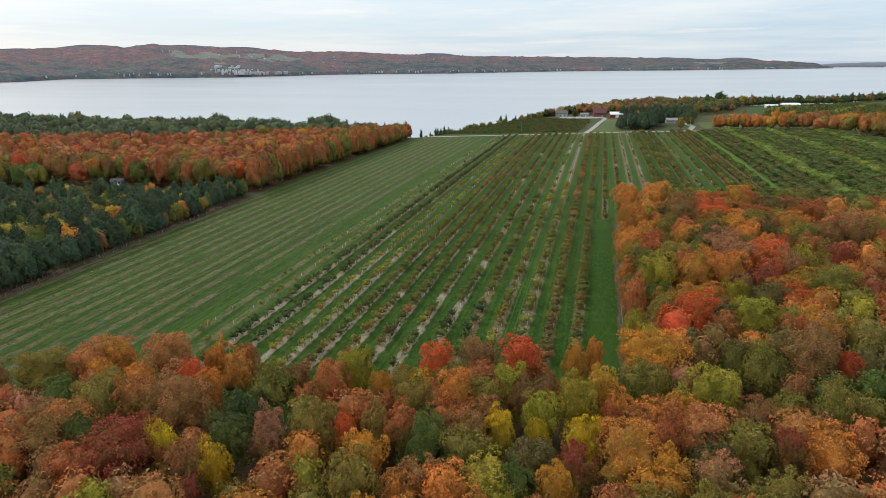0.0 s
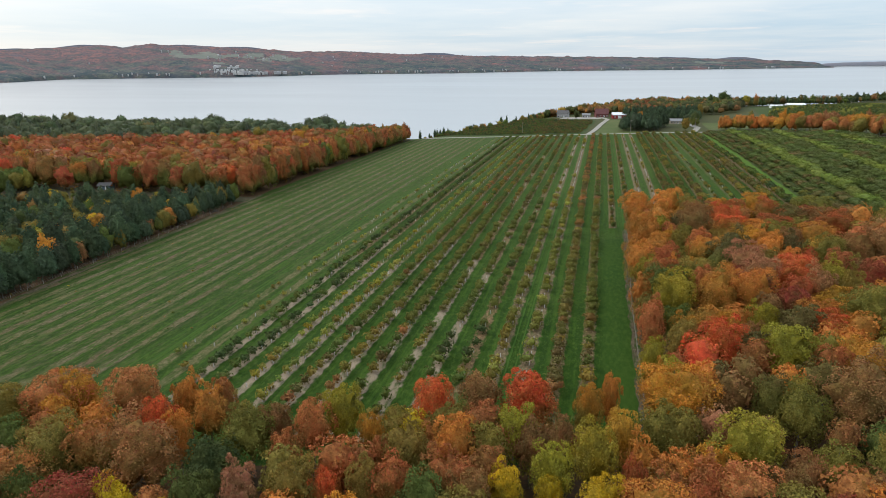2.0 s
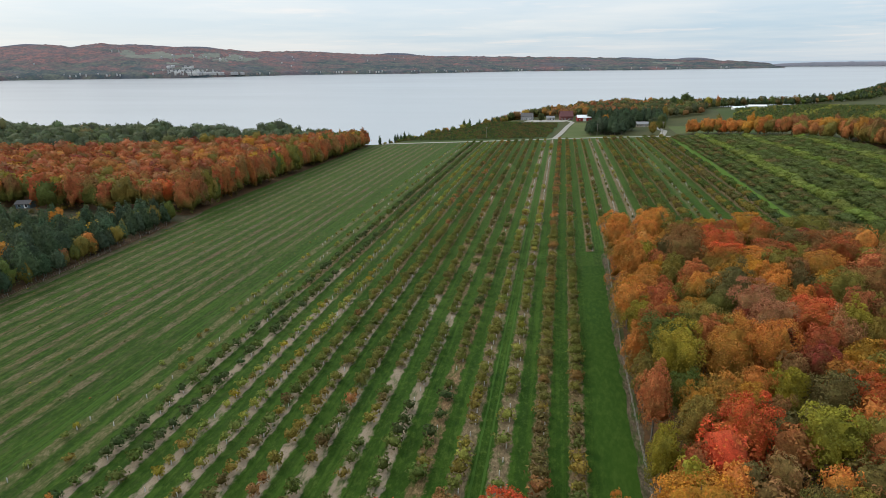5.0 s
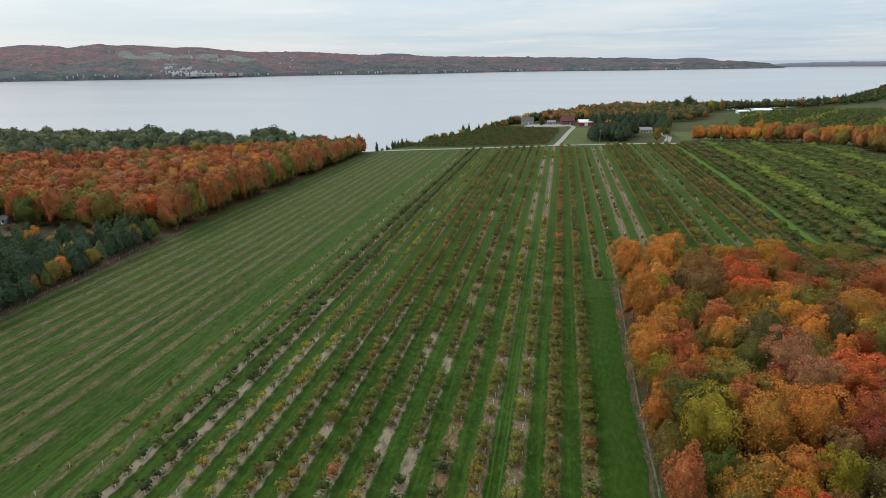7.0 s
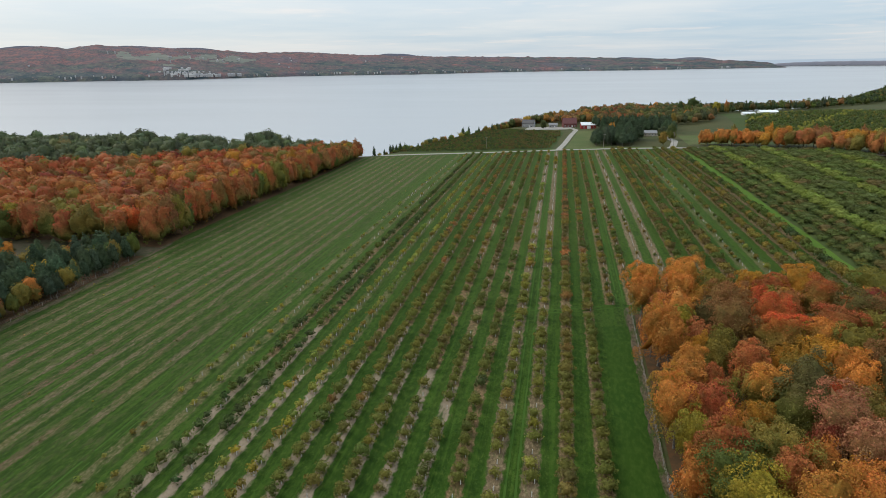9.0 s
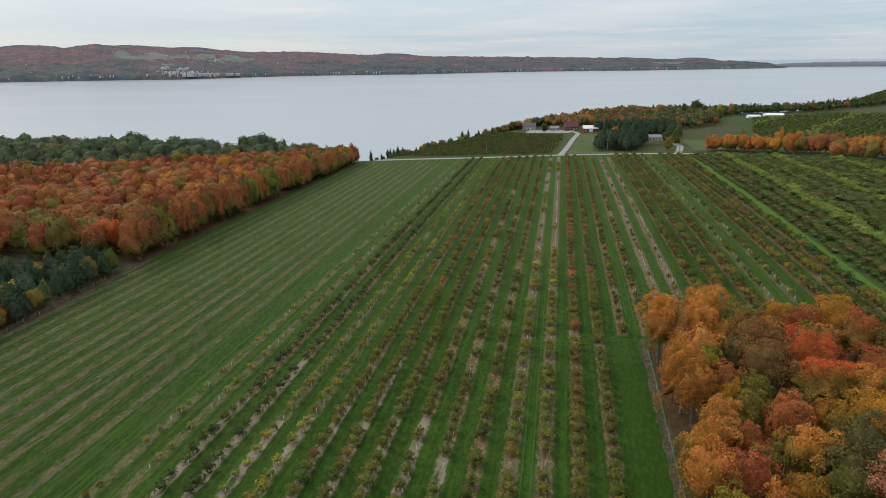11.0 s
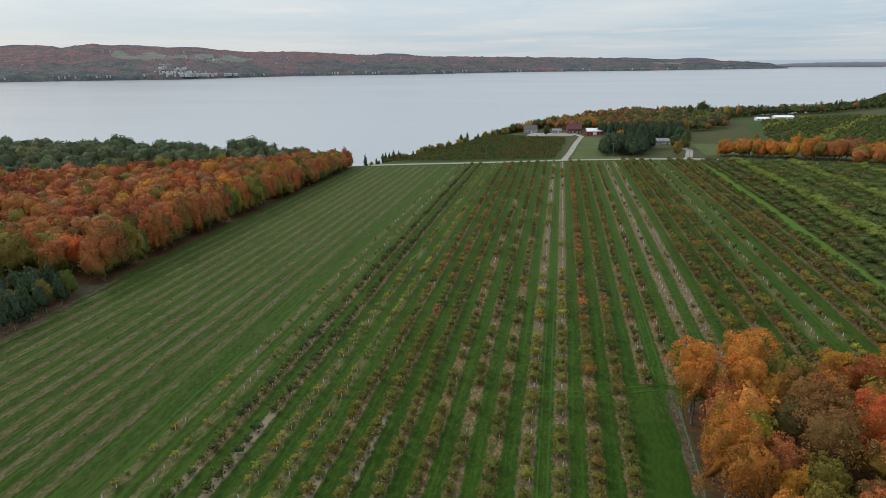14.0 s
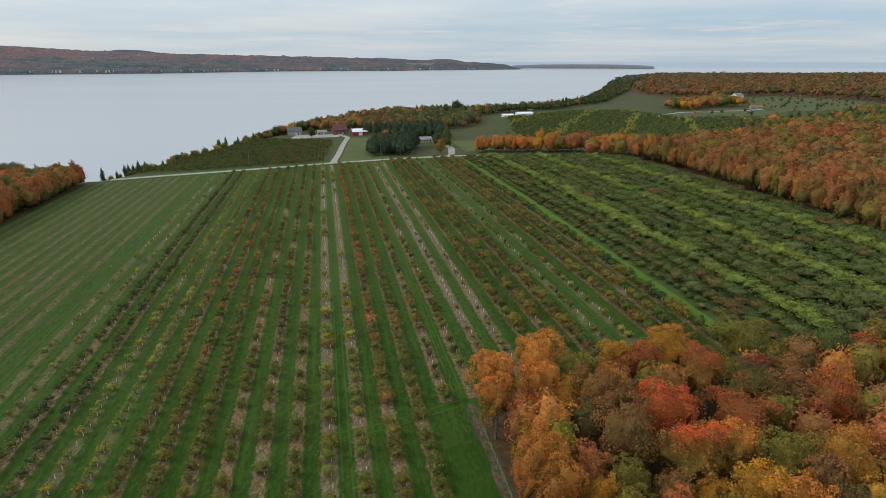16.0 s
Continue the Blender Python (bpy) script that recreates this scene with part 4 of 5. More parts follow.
for n, (x, y, size, tone) in enumerate(south):
    if tone is None:
        tone, size = pick(EAST_MIX if x > 6 and y > 110 else RIGHT_MIX if x > 14 else SOUTH_MIX), pr.uniform(0.55, 0.9)
    size = min(size, 1.08)
    if y > 104:
        x = max(x, 6.5 + 3.4 * size)
    elif n >= len(NAMED):
        y = min(y, 91 + 0.12 * x)
    tall = (0.72 + 0.26 * size + pr.uniform(-0.06, 0.06)) / size * (0.93 if n >= len(NAMED) else 1.0)
    if n < 235:
        (maple_broad if size > 0.94 else maple_hi).add(x, y, size, shade(C[tone], pr), f"tall maple with a dense {WORDS[tone]} autumn crown", pr.uniform(0, 360), tall)
    else:
        south_wood.add(MID, x, y, size, shade(C[tone], pr), tall, late=pr.uniform(0.1, 0.6))
for x, y in scatter([(-110, -45), (110, -45), (110, 48), (-110, 48)], 9.0):
    south_wood.add(DOME, x, y, pr.uniform(0.85, 1.1), shade(C[pick(SOUTH_MIX)], pr), late=pr.uniform(0.1, 0.5))
south_wood.done("south_wood", "mixed autumn wood of orange, rust and olive maples", "wood")

# ---- west: pines, then the maple wood ----
west_wood = Wood()
PINE_BELT = [(-164, 100), (-167, 152), (-169.5, 206), (-174, 273), (-186, 274), (-200, 266), (-230, 254), (-300, 236), (-340, 150), (-230, 60), (-162, 66)]
for x, y in scatter(PINE_BELT, 6.6):
    back = clampf((y - 0.42 * (x + 170) - 200) / 60, 0, 1)  # lower beside the clearing
    size = pr.uniform(0.85, 1.25) * (1 - 0.2 * back)
    if pr.random() < 0.68:
        if x > -192:
            pine_kind.add(x, y, size, shade(C["pine"], pr, 0.3), "dark blue-green pine with drooping layered branches", pr.uniform(0, 360))
        else:
            west_wood.add(PINE_HI if x > -225 else PINE_LOW, x, y, size, shade(C["pine"], pr, 0.3))
    else:
        tone = pick({"olive": 7, "lime": 4, "green": 5, "gold": 3, "yellow": 2, "dark": 2, "brown": 2, "orange": 1})
        west_wood.add(EDGE if x > -250 else LOW, x, y, size * 0.68, shade(C[tone], pr), pr.uniform(0.85, 1.05))
for i in range(38):
    y = 104 + 4.45 * i + pr.uniform(-1, 1)
    x = -163.2 - (y - 104) * 0.062 + pr.uniform(-1.2, 0.3)
    if pr.random() < 0.74:
        pine_kind.add(x, y, pr.uniform(0.6, 0.95), shade(C["pine"], pr, 0.25), "bushy dark pine at the field's fenced edge", pr.uniform(0, 360))
    else:
        tone = pick({"olive": 5, "gold": 2, "green": 3, "brown": 2})
        maple_mid.add(x - 1, y, pr.uniform(0.45, 0.62), shade(C[tone], pr), f"small {WORDS[tone]} tree among pines at the field's edge", pr.uniform(0, 360), 1.15)
west = scatter([(-175, 281), (-175, 300), (-173.5, 400), (-169.5, 538), (-205, 540), (-260, 505), (-330, 455), (-640, 370), (-640, 276), (-420, 274), (-290, 275), (-215, 277)], 9.4)
for i in range(42):
    y = 283 + 6.1 * i
    tone = pick({"olive": 6, "rust": 5, "brown": 5, "brick": 5, "lime": 1, "red": 1, "green": 2})
    west_wood.add(EDGE, -176.5 + 3 * clampf((y - 300) / 240, 0, 1) + pr.uniform(-1.2, 1.0), y, pr.uniform(0.85, 1.05), shade(tuple(0.9 * v for v in C[tone]), pr), pr.uniform(1.1, 1.3) * (1 - 0.22 * clampf((y - 430) / 90, 0, 1)), late=pr.uniform(0.2, 0.7))
west = [p for p in west if abs(p[0] + 262) > 8 or p[1] > 291]
for x, y in west:
    tone = pick(WEST_MIX)
    edge = x > -187 or (y < 295 and x > -345)
    if edge:
        if y < 300:
            tone = pick({"olive": 3, "rust": 5, "lime": 1, "brown": 4, "green": 2, "red": 2, "orange": 4, "brick": 3})
        if y > 430:
            tone = pick({"olive": 4, "rust": 4, "gold": 2, "brown": 4, "green": 2, "brick": 2})
        west_wood.add(EDGE, x, y, pr.uniform(1.0, 1.2), shade(tuple(0.9 * v for v in C[tone]), pr), pr.uniform(1.0, 1.2) * (1 - 0.2 * clampf((y - 430) / 90, 0, 1)), late=pr.uniform(0.25, 0.9))
    else:
        west_wood.add(LOW if x > -290 else DOME, x, y, pr.uniform(0.85, 1.2), shade(tuple(0.86 * v for v in C[tone]), pr, 0.2), pr.uniform(0.9, 1.1), late=pr.uniform(0.2, 0.62))
for x, y in scatter([(-1000, 333), (-640, 374), (-330, 459), (-260, 509), (-207, 546), (-212, 575), (-400, 598), (-1000, 612)], 10.5):
    tone = pick(GREEN_MIX)
    # haze put into the tint: these far trees are greyed and lightened
    col = tuple(0.55 * u + 0.45 * w for u, w in zip(C[tone], (0.115, 0.125, 0.085)))
    big = 1.0 + 0.45 * noise.noise(Vector((x / 28, y / 28, 6.0)))
    west_wood.add(PINE_LOW if tone == "pine" else LOW if x > -420 else DOME, x, y, pr.uniform(0.8, 1.2) * big, shade(col, pr, 0.22))
for x, y in scatter([(-1000, 120), (-330, 150), (-420, 290), (-640, 290), (-640, 370), (-1000, 330)], 12):
    tone = pick(WEST_MIX)
    west_wood.add(FAR, x, y, pr.uniform(0.9, 1.25), shade(C[tone], pr))
for x, y in scatter([(-172, 430), (-169, 538), (-205, 540), (-200, 430)], 6.2):
    west_wood.add(EDGE, x, y, pr.uniform(0.75, 1.0), shade(C[pick({"olive": 4, "rust": 3, "brown": 4, "green": 2, "brick": 3})], pr), late=pr.uniform(0.3, 0.8))
for x, y in scatter([(-345, 250), (-300, 252), (-284, 282), (-345, 284)], 8.5):
    west_wood.add(EDGE, x, y, pr.uniform(0.75, 1.05), shade(C[pick({"green": 4, "olive": 4, "dark": 2, "lime": 1})], pr))
for x, y in scatter([(-290, 236), (-200, 258), (-176, 278), (-176, 288), (-290, 284)], 11):
    if abs(x + 262) > 9 or abs(y - 282) > 9:
        west_wood.add(FRUIT, x, y, pr.uniform(0.5, 1.3), shade(C[pick({"green": 3, "olive": 4, "umber": 4, "gold": 1})], pr))
west_wood.done("west_wood", "dense red and orange autumn maple wood", "wood")

# ---- the orchard rows ----
MIXES = {
    "warm": {"umber": 4, "olive": 5, "brown": 1.4, "green": 8}, "orange": {"brown": 5, "umber": 7, "rust": 0.5, "olive": 2}, "green": {"dark": 4, "green": 6, "olive": 3},
    "yellow": {"straw": 4, "olive": 3, "lime": 1, "fresh": 4}, "dark": {"dark": 6, "green": 6}, "pale": {"olive": 5, "straw": 2, "green": 4}, "dull": {"umber": 4, "olive": 4, "green": 7},
}
# row: (colours, share of places planted, size)
ROW_KIND = {-12: ("yellow", 0.4, 0.5), -11: ("yellow", 0.45, 0.55), -10: ("dark", 0.97, 0.85), -9: ("dark", 0.97, 0.88), -8: ("yellow", 0.9, 0.9), -7: ("yellow", 0.9, 0.9),
            -6: ("warm", 0.95, 0.92), -5: ("warm", 0.97, 0.95), -4: ("warm", 0.95, 0.95), -3: ("dull", 0.75, 0.9), -2: ("dull", 0.8, 0.92), -1: ("dull", 0.78, 0.92), 0: ("yellow", 0.72, 0.95),
            1: ("yellow", 0.68, 0.92), 2: ("orange", 0.97, 1.0), 3: ("warm", 0.95, 0.95), 4: ("dull", 0.8, 0.8), 5: ("dull", 0.7, 0.75), 6: ("pale", 0.35, 0.55), 7: ("pale", 0.4, 0.55),
            8: ("dull", 0.97, 1.15), 9: ("dull", 0.97, 1.2), 10: ("dull", 0.95, 1.15), 11: ("pale", 0.6, 0.65), 12: ("pale", 0.65, 0.7), 13: ("dull", 0.97, 1.2), 14: ("dull", 0.97, 1.2), 15: ("green", 0.97, 1.2)}
orchard = Wood()
guards = []
TREE_STEP = 3.45
for k in range(ROWS_FROM, ROWS_TO + 1):
    x, (y0, y1) = row_x(k), row_span(k)
    y = y0 + pr.uniform(0, 3)
    while y < y1:
        px, py = x + pr.uniform(-0.25, 0.25), y + pr.uniform(-0.4, 0.4)
        if k < -12:
            if pr.random() < 0.12:
                orchard.add(FRUIT_LOW, px, py, pr.uniform(0.15, 0.32), shade(C[pick({"olive": 4, "brown": 2, "green": 5, "lime": 2})], pr), 0.8)
        else:
            mix, share, size = ROW_KIND[k]
            if k in (0, 1) and y > 285:
                share = 0.15
            if k in (-7, -8):
                size = 0.75
            if k in (-1, -2) and 120 < y < 260:
                mix, share = "dark", 0.8
            s_last = 0.4
            if pr.random() < share:
                tone, s = pick(MIXES[mix]), size * pr.uniform(0.9, 1.4)
                s_last = s
                if -6 <= k <= 3 and 138 < y < 260:
                    fruit_kind.add(px, py, s, shade(C[tone], pr, 0.2), f"small orchard tree with {WORDS[tone]} leaves in a mulched row", pr.uniform(0, 360))
                else:
                    orchard.add(FRUIT_MID if k >= 4 and y < 340 else FRUIT_LOW, px, py, s, shade(C[tone], pr))
            if pr.random() < (0.85 if k >= 4 or k in (-7, -8, 0, 1) else 0.3):
                guards.append((px + 0.5 * s_last, py - 0.5 * s_last))
        y += TREE_STEP * pr.uniform(0.85, 1.15)
orchard.done("orchard_rows", "long rows of small autumn-tinted fruit trees", "orchard")


def stakes(name, places, height, radius, mat, label, category):
    bm = bmesh.new()
    for x, y in places:
        z = land_z(x, y)
        limb(bm, (x, y, z - 0.1), (x + 0.03, y, z + height), radius, radius * 0.85, 5)
    return tagged(new(name, bm_mesh(name, bm, mat)), label, category, kind="stuff")


stakes("tree_guards", guards, 0.95, 0.085, PLASTIC, "small white plastic guards round young trunks", "tree guard")

# ---- the dense eastern orchard ----
cherry = Wood()
for n in range(-1, 13):
    x, y = 80.3 + (6.4 if n > 0 else 4.2) * n, 228.0
    bright = n % 4 == 2  # every fourth row has pale leaves
    while y < min(road_y(x) - 8, 560):
        if x < 158 or y < 470:
            tone = "fresh" if bright and pr.random() < 0.93 else pick({"cherry": 9, "green": 2, "umber": 6 if x < 92 else 0.9})
            s = pr.uniform(0.85, 1.12) * (0.62 if n < 0 else 0.95 if x < 92 else 1.22 if bright else 1.18)
            cherry.add(BUSH_LOW, x + pr.uniform(-1.0, 1.0), y, s * pr.uniform(0.85, 1.2), shade(C[tone], pr, 0.14), 0.74)
        y += 3.8 * pr.uniform(0.85, 1.15)
cherry.done("east_orchard", "dense rows of green and yellow-green cherry trees", "orchard")

# ---- lakeside orchard and far orchards ----
lakeside = Wood()
LO = [(-156, 566), (-20, 566), (-10, 688), (-60, 724), (-86, 730), (-124, 672)]
a = radians(-32)
for i in range(-60, 60):
    for j in range(-60, 60):
        u, v = i * 3.1, j * 5.2
        px, py = -80 + u * math.cos(a) - v * math.sin(a), 640 + u * math.sin(a) + v * math.cos(a)
        if inside(LO, px, py):
            lakeside.add(FRUIT_LOW, px, py, pr.uniform(0.85, 1.25), shade(C[pick({"green": 5, "umber": 4 + 6 * (px > -60), "dark": 3})], pr))
lakeside.done("lakeside_orchard", "low dark green orchard rows near the lake", "orchard")
far_orchard = Wood()
for x, y in scatter([(135, 560), (330, 575), (470, 690), (420, 800), (330, 900), (200, 830), (150, 660)], 5.8, 0.34):
    if (190 < x < 240 and 800 < y < 840) or (365 < x and y > 735):
        continue
    band = 0.0 + math.sin((x * 0.86 - y * 0.5) / 9.0 + 0.8 * noise.noise(Vector((x / 60, y / 60, 0)))) > 0.85 and pr.random() < 0.7
    far_orchard.add(FAR, x, y, pr.uniform(0.27, 0.36), shade(C["straw" if band else pick({"cherry": 5, "green": 4, "dark": 2, "olive": 1})], pr, 0.15))
far_orchard.done("far_orchards", "distant green orchard rows with brighter bands", "orchard")

# ---- trees along the road and round the farm ----
for i in range(40):
    f = (i // 2) / 19
    x, y = 92 + 80 * f + (i % 2) * 4.5 + pr.uniform(-1.5, 1.5), 546 - 68 * f + (i % 2) * 5.5 + pr.uniform(-1.5, 1.5)
    tone = pick({"gold": 4, "orange": 5, "brown": 5, "olive": 4, "rust": 3})
    maple_mid.add(x, y, pr.uniform(0.72, 0.98), shade(C[tone], pr), f"roadside maple with a {WORDS[tone]} crown down to the grass", pr.uniform(0, 360))
for x, y in scatter([(12, 572), (46, 562), (56, 610), (40, 640), (14, 600)], 6.5):
    pine_kind.add(x, y, pr.uniform(0.95, 1.3), shade(C["pine"], pr, 0.25), "tall dark pine in the farm's windbreak", pr.uniform(0, 360))
for x, y in scatter([(60, 650), (88, 640), (90, 690), (20, 720), (30, 690)], 7.5):
    pine_kind.add(x, y, pr.uniform(0.95, 1.3), shade(C["pine"], pr, 0.25), "tall dark pine behind the farmyard", pr.uniform(0, 360))
maple_mid.add(66, 562, 0.72, shade(C["olive"], pr), "olive and gold tree beside the drive", 40)
maple_mid.add(77, 592, 1.0, shade(C["dark"], pr), "broad dark green tree beside the drive", 140)
maple_mid.add(72, 606, 0.9, shade(C["pine"], pr), "dark green tree beside the cottage", 80)
maple_mid.add(34, 640, 0.75, shade(C["gold"], pr), "small golden tree among the farm pines", 80, 1.25)
maple_mid.add(-30, 722, 0.75, shade(C["dark"], pr), "round dark green tree in the farmyard", 10)

shore_wood = Wood()
for x0, y0 in scatter([(-172, 560), (-150, 575), (-128, 640), (-94, 720), (-60, 770), (-20, 820), (-8, 872), (-60, 800), (-94, 745), (-130, 664), (-158, 596)], 5.2):
    grown = clampf((x0 + 150) / 90, 0, 1)
    tone = pick({"green": 3, "dark": 2, "olive": 3, "brown": 2 + 4 * grown, "rust": 3 * grown, "gold": 1 + grown, "umber": 3, "pine": 11 - 8 * grown})
    size = pr.uniform(0.35, 0.62) + 0.35 * grown * pr.random()
    shore_wood.add(PINE_LOW if tone == "pine" else LOW, x0, y0, size, shade(C[tone], pr), 1.5 if tone == "pine" else 1.1)
for x0, y0 in scatter([(-100, 745), (-60, 760), (-40, 790), (10, 760), (60, 720), (110, 700), (140, 720), (170, 860), (200, 930), (160, 980), (60, 932), (-8, 870), (-58, 796)], 8.6):
    bearing = math.degrees(math.atan2(x0 + 12, y0 - 72)) + pr.uniform(-0.7, 0.7)
    if bearing < -2.2:
        tone = pick({"olive": 5, "gold": 3, "green": 3, "dark": 3, "brown": 3, "pine": 2})
    elif bearing < 3.2:
        tone = pick({"orange": 4, "brown": 6, "olive": 3, "gold": 2, "rust": 3, "dark": 2})
    elif bearing < 7.0:
        tone = pick({"brick": 6, "umber": 4, "brown": 4, "olive": 2, "dark": 3})
    else:
        tone = pick({"dark": 6, "pine": 5, "green": 4, "brown": 2, "umber": 3, "orange": 1})
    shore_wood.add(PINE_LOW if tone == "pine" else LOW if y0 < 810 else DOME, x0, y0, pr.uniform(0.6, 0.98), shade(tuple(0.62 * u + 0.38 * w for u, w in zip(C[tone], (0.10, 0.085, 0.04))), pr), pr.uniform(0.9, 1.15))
for x0, y0, size, tone in ((153, 905, 1.35, "dark"), (176, 880, 0.95, "lime"), (186, 872, 0.9, "rust"), (132, 870, 1.0, "dark"), (140, 800, 0.95, "dark"), (124, 780, 0.9, "green"), (96, 700, 0.8, "olive")):
    maple_mid.add(x0, y0, size, shade(C[tone], pr), f"tall {WORDS[tone]} tree behind the farm", pr.uniform(0, 360), 1.15)
for x0, y0 in scatter([(165, 880), (275, 955), (345, 1005), (470, 1130), (690, 1470), (980, 1990), (950, 2080), (640, 1515), (440, 1185), (315, 1062), (250, 1028), (160, 985)], 9.0):
    tone = pick({"dark": 8, "pine": 7, "green": 4, "umber": 3, "brown": 2 if y0 > 1300 else 0.5})
    shore_wood.add(PINE_LOW if tone == "pine" and y0 < 1500 else FAR, x0, y0, pr.uniform(0.65, 1.05), shade(tuple(0.85 * v for v in C[tone]), pr, 0.25), pr.uniform(0.8, 1.3))
for x0, y0 in scatter([(960, 1960), (1230, 2330), (1500, 2300), (2300, 2200), (2300, 2400), (1800, 2530), (1430, 2600), (1310, 2595), (1230, 2500), (950, 2080)], 24):
    tone = pick({"dark": 6, "green": 5, "umber": 4, "brown": 2})
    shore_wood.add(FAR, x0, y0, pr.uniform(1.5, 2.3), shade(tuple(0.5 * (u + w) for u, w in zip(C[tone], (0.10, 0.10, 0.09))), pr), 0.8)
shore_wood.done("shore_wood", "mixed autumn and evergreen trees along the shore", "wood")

east_wood = Wood()


def russet(tone):
    """The eastern wood's tones, all turned towards one russet brown."""
    return tuple(0.85 * (0.7 * u + 0.3 * w) for u, w in zip(C[tone], (0.27, 0.124, 0.034)))


EAST = [(162, 240), (163, 330), (169, 400), (171, 474), (230, 500), (300, 520), (400, 560), (560, 600), (700, 560), (700, 240), (300, 200)]
for x0, y0 in ((145, 475), (152, 469), (159, 463), (166, 457), (173, 452), (150, 484), (160, 476), (170, 468), (179, 461), (186, 456)):
    east_wood.add(EDGE, x0, y0, pr.uniform(0.7, 0.9), shade(C[pick({"rust": 4, "olive": 3, "brown": 4})], pr), late=pr.uniform(0.2, 0.6))
for i in range(38):
    y0 = 244 + 6.1 * i
    x0 = 163 + 8 * clampf((y0 - 330) / 75, 0, 1) + pr.uniform(-1.5, 1.5)
    tone = pick({"rust": 5, "gold": 2, "brown": 7, "olive": 7, "orange": 2, "umber": 3})
    east_wood.add(EDGE, x0, y0, pr.uniform(0.8, 1.0), shade(russet(tone), pr), pr.uniform(1.0, 1.2), late=pr.uniform(0.2, 0.7))
for x0, y0 in scatter(EAST, 9.8):
    tone = pick({"rust": 6, "orange": 1, "brown": 9, "olive": 8, "brick": 9, "crimson": 2, "umber": 7})
    if x0 < 178:
        east_wood.add(EDGE, x0, y0, pr.uniform(0.85, 1.1), shade(russet(tone), pr), late=pr.uniform(0.2, 0.75))
    elif x0 < 120 + 1.0 * y0:
        east_wood.add(LOW if x0 < 215 else DOME if x0 < 400 else FAR, x0, y0, pr.uniform(0.85, 1.2), shade(russet(tone), pr), late=pr.uniform(0.15, 0.5))
for x0, y0 in scatter([(600, 1160), (700, 1450), (860, 1750), (1230, 2330), (2200, 2200), (2200, 1000), (1500, 600), (900, 480), (660, 560), (700, 770), (825, 925), (785, 1100), (640, 1060)], 21):
    tone = pick(FAR_MIX)
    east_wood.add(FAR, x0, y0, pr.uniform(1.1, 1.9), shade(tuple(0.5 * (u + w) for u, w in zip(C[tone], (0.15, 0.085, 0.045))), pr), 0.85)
for x0, y0 in scatter([(430, 850), (560, 880), (600, 990), (480, 960)], 12):
    tone = pick({"gold": 2, "rust": 3, "olive": 5, "brown": 4, "green": 2})
    east_wood.add(LOW, x0, y0, pr.uniform(0.9, 1.2), shade(C[tone], pr))
for x0, y0 in scatter([(300, 560), (430, 515), (600, 560), (700, 700), (620, 760), (520, 690), (400, 650)], 12):
    tone = pick({"pine": 4, "green": 3, "olive": 4, "rust": 2})
    east_wood.add(PINE_LOW if tone == "pine" else LOW, x0, y0, pr.uniform(0.7, 1.1), shade(C[tone], pr))
for x0, y0 in scatter([(372, 735), (470, 745), (560, 790), (640, 790), (810, 930), (770, 1080), (640, 1030), (545, 850), (400, 800)], 24, 0.5):
    if abs(y0 - 815) > 14:
        east_wood.add(LOW if pr.random() < 0.3 else FAR, x0, y0, pr.uniform(0.2, 0.55), shade(C[pick({"green": 4, "olive": 4, "dark": 3, "umber": 3, "gold": 1})], pr))
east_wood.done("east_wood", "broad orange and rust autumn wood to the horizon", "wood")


# ---- the far shore ----
SKYLINE = [(-80, 1.3), (-60, 1.3), (-49.7, 1.23), (-46, 1.45), (-43.3, 1.64), (-41.8, 1.47), (-40, 1.7), (-36.7, 1.62), (-31.2, 1.35), (-27.4, 1.08), (-23.9, 1.13), (-18.9, 0.85),
           (-11.1, 0.59), (-6, 0.5), (0.9, 0.38), (6, 0.23), (10.4, 0.09), (14.5, -0.08), (16.5, -0.25), (17.8, -0.6)]
COAST = [(-80, 3200), (-50, 3400), (-46.5, 3680), (-40, 3640), (-33.8, 3560), (-24, 3810), (-13.7, 3810), (-3.5, 4060), (6, 4130), (17.9, 4400)]


def along(table, a):
    for (a0, v0), (a1, v1) in zip(table, table[1:]):
        if a0 <= a <= a1:
            f = (a - a0) / (a1 - a0)
            return v0 + (v1 - v0) * f
    return table[0][1] if a < table[0][0] else table[-1][1]


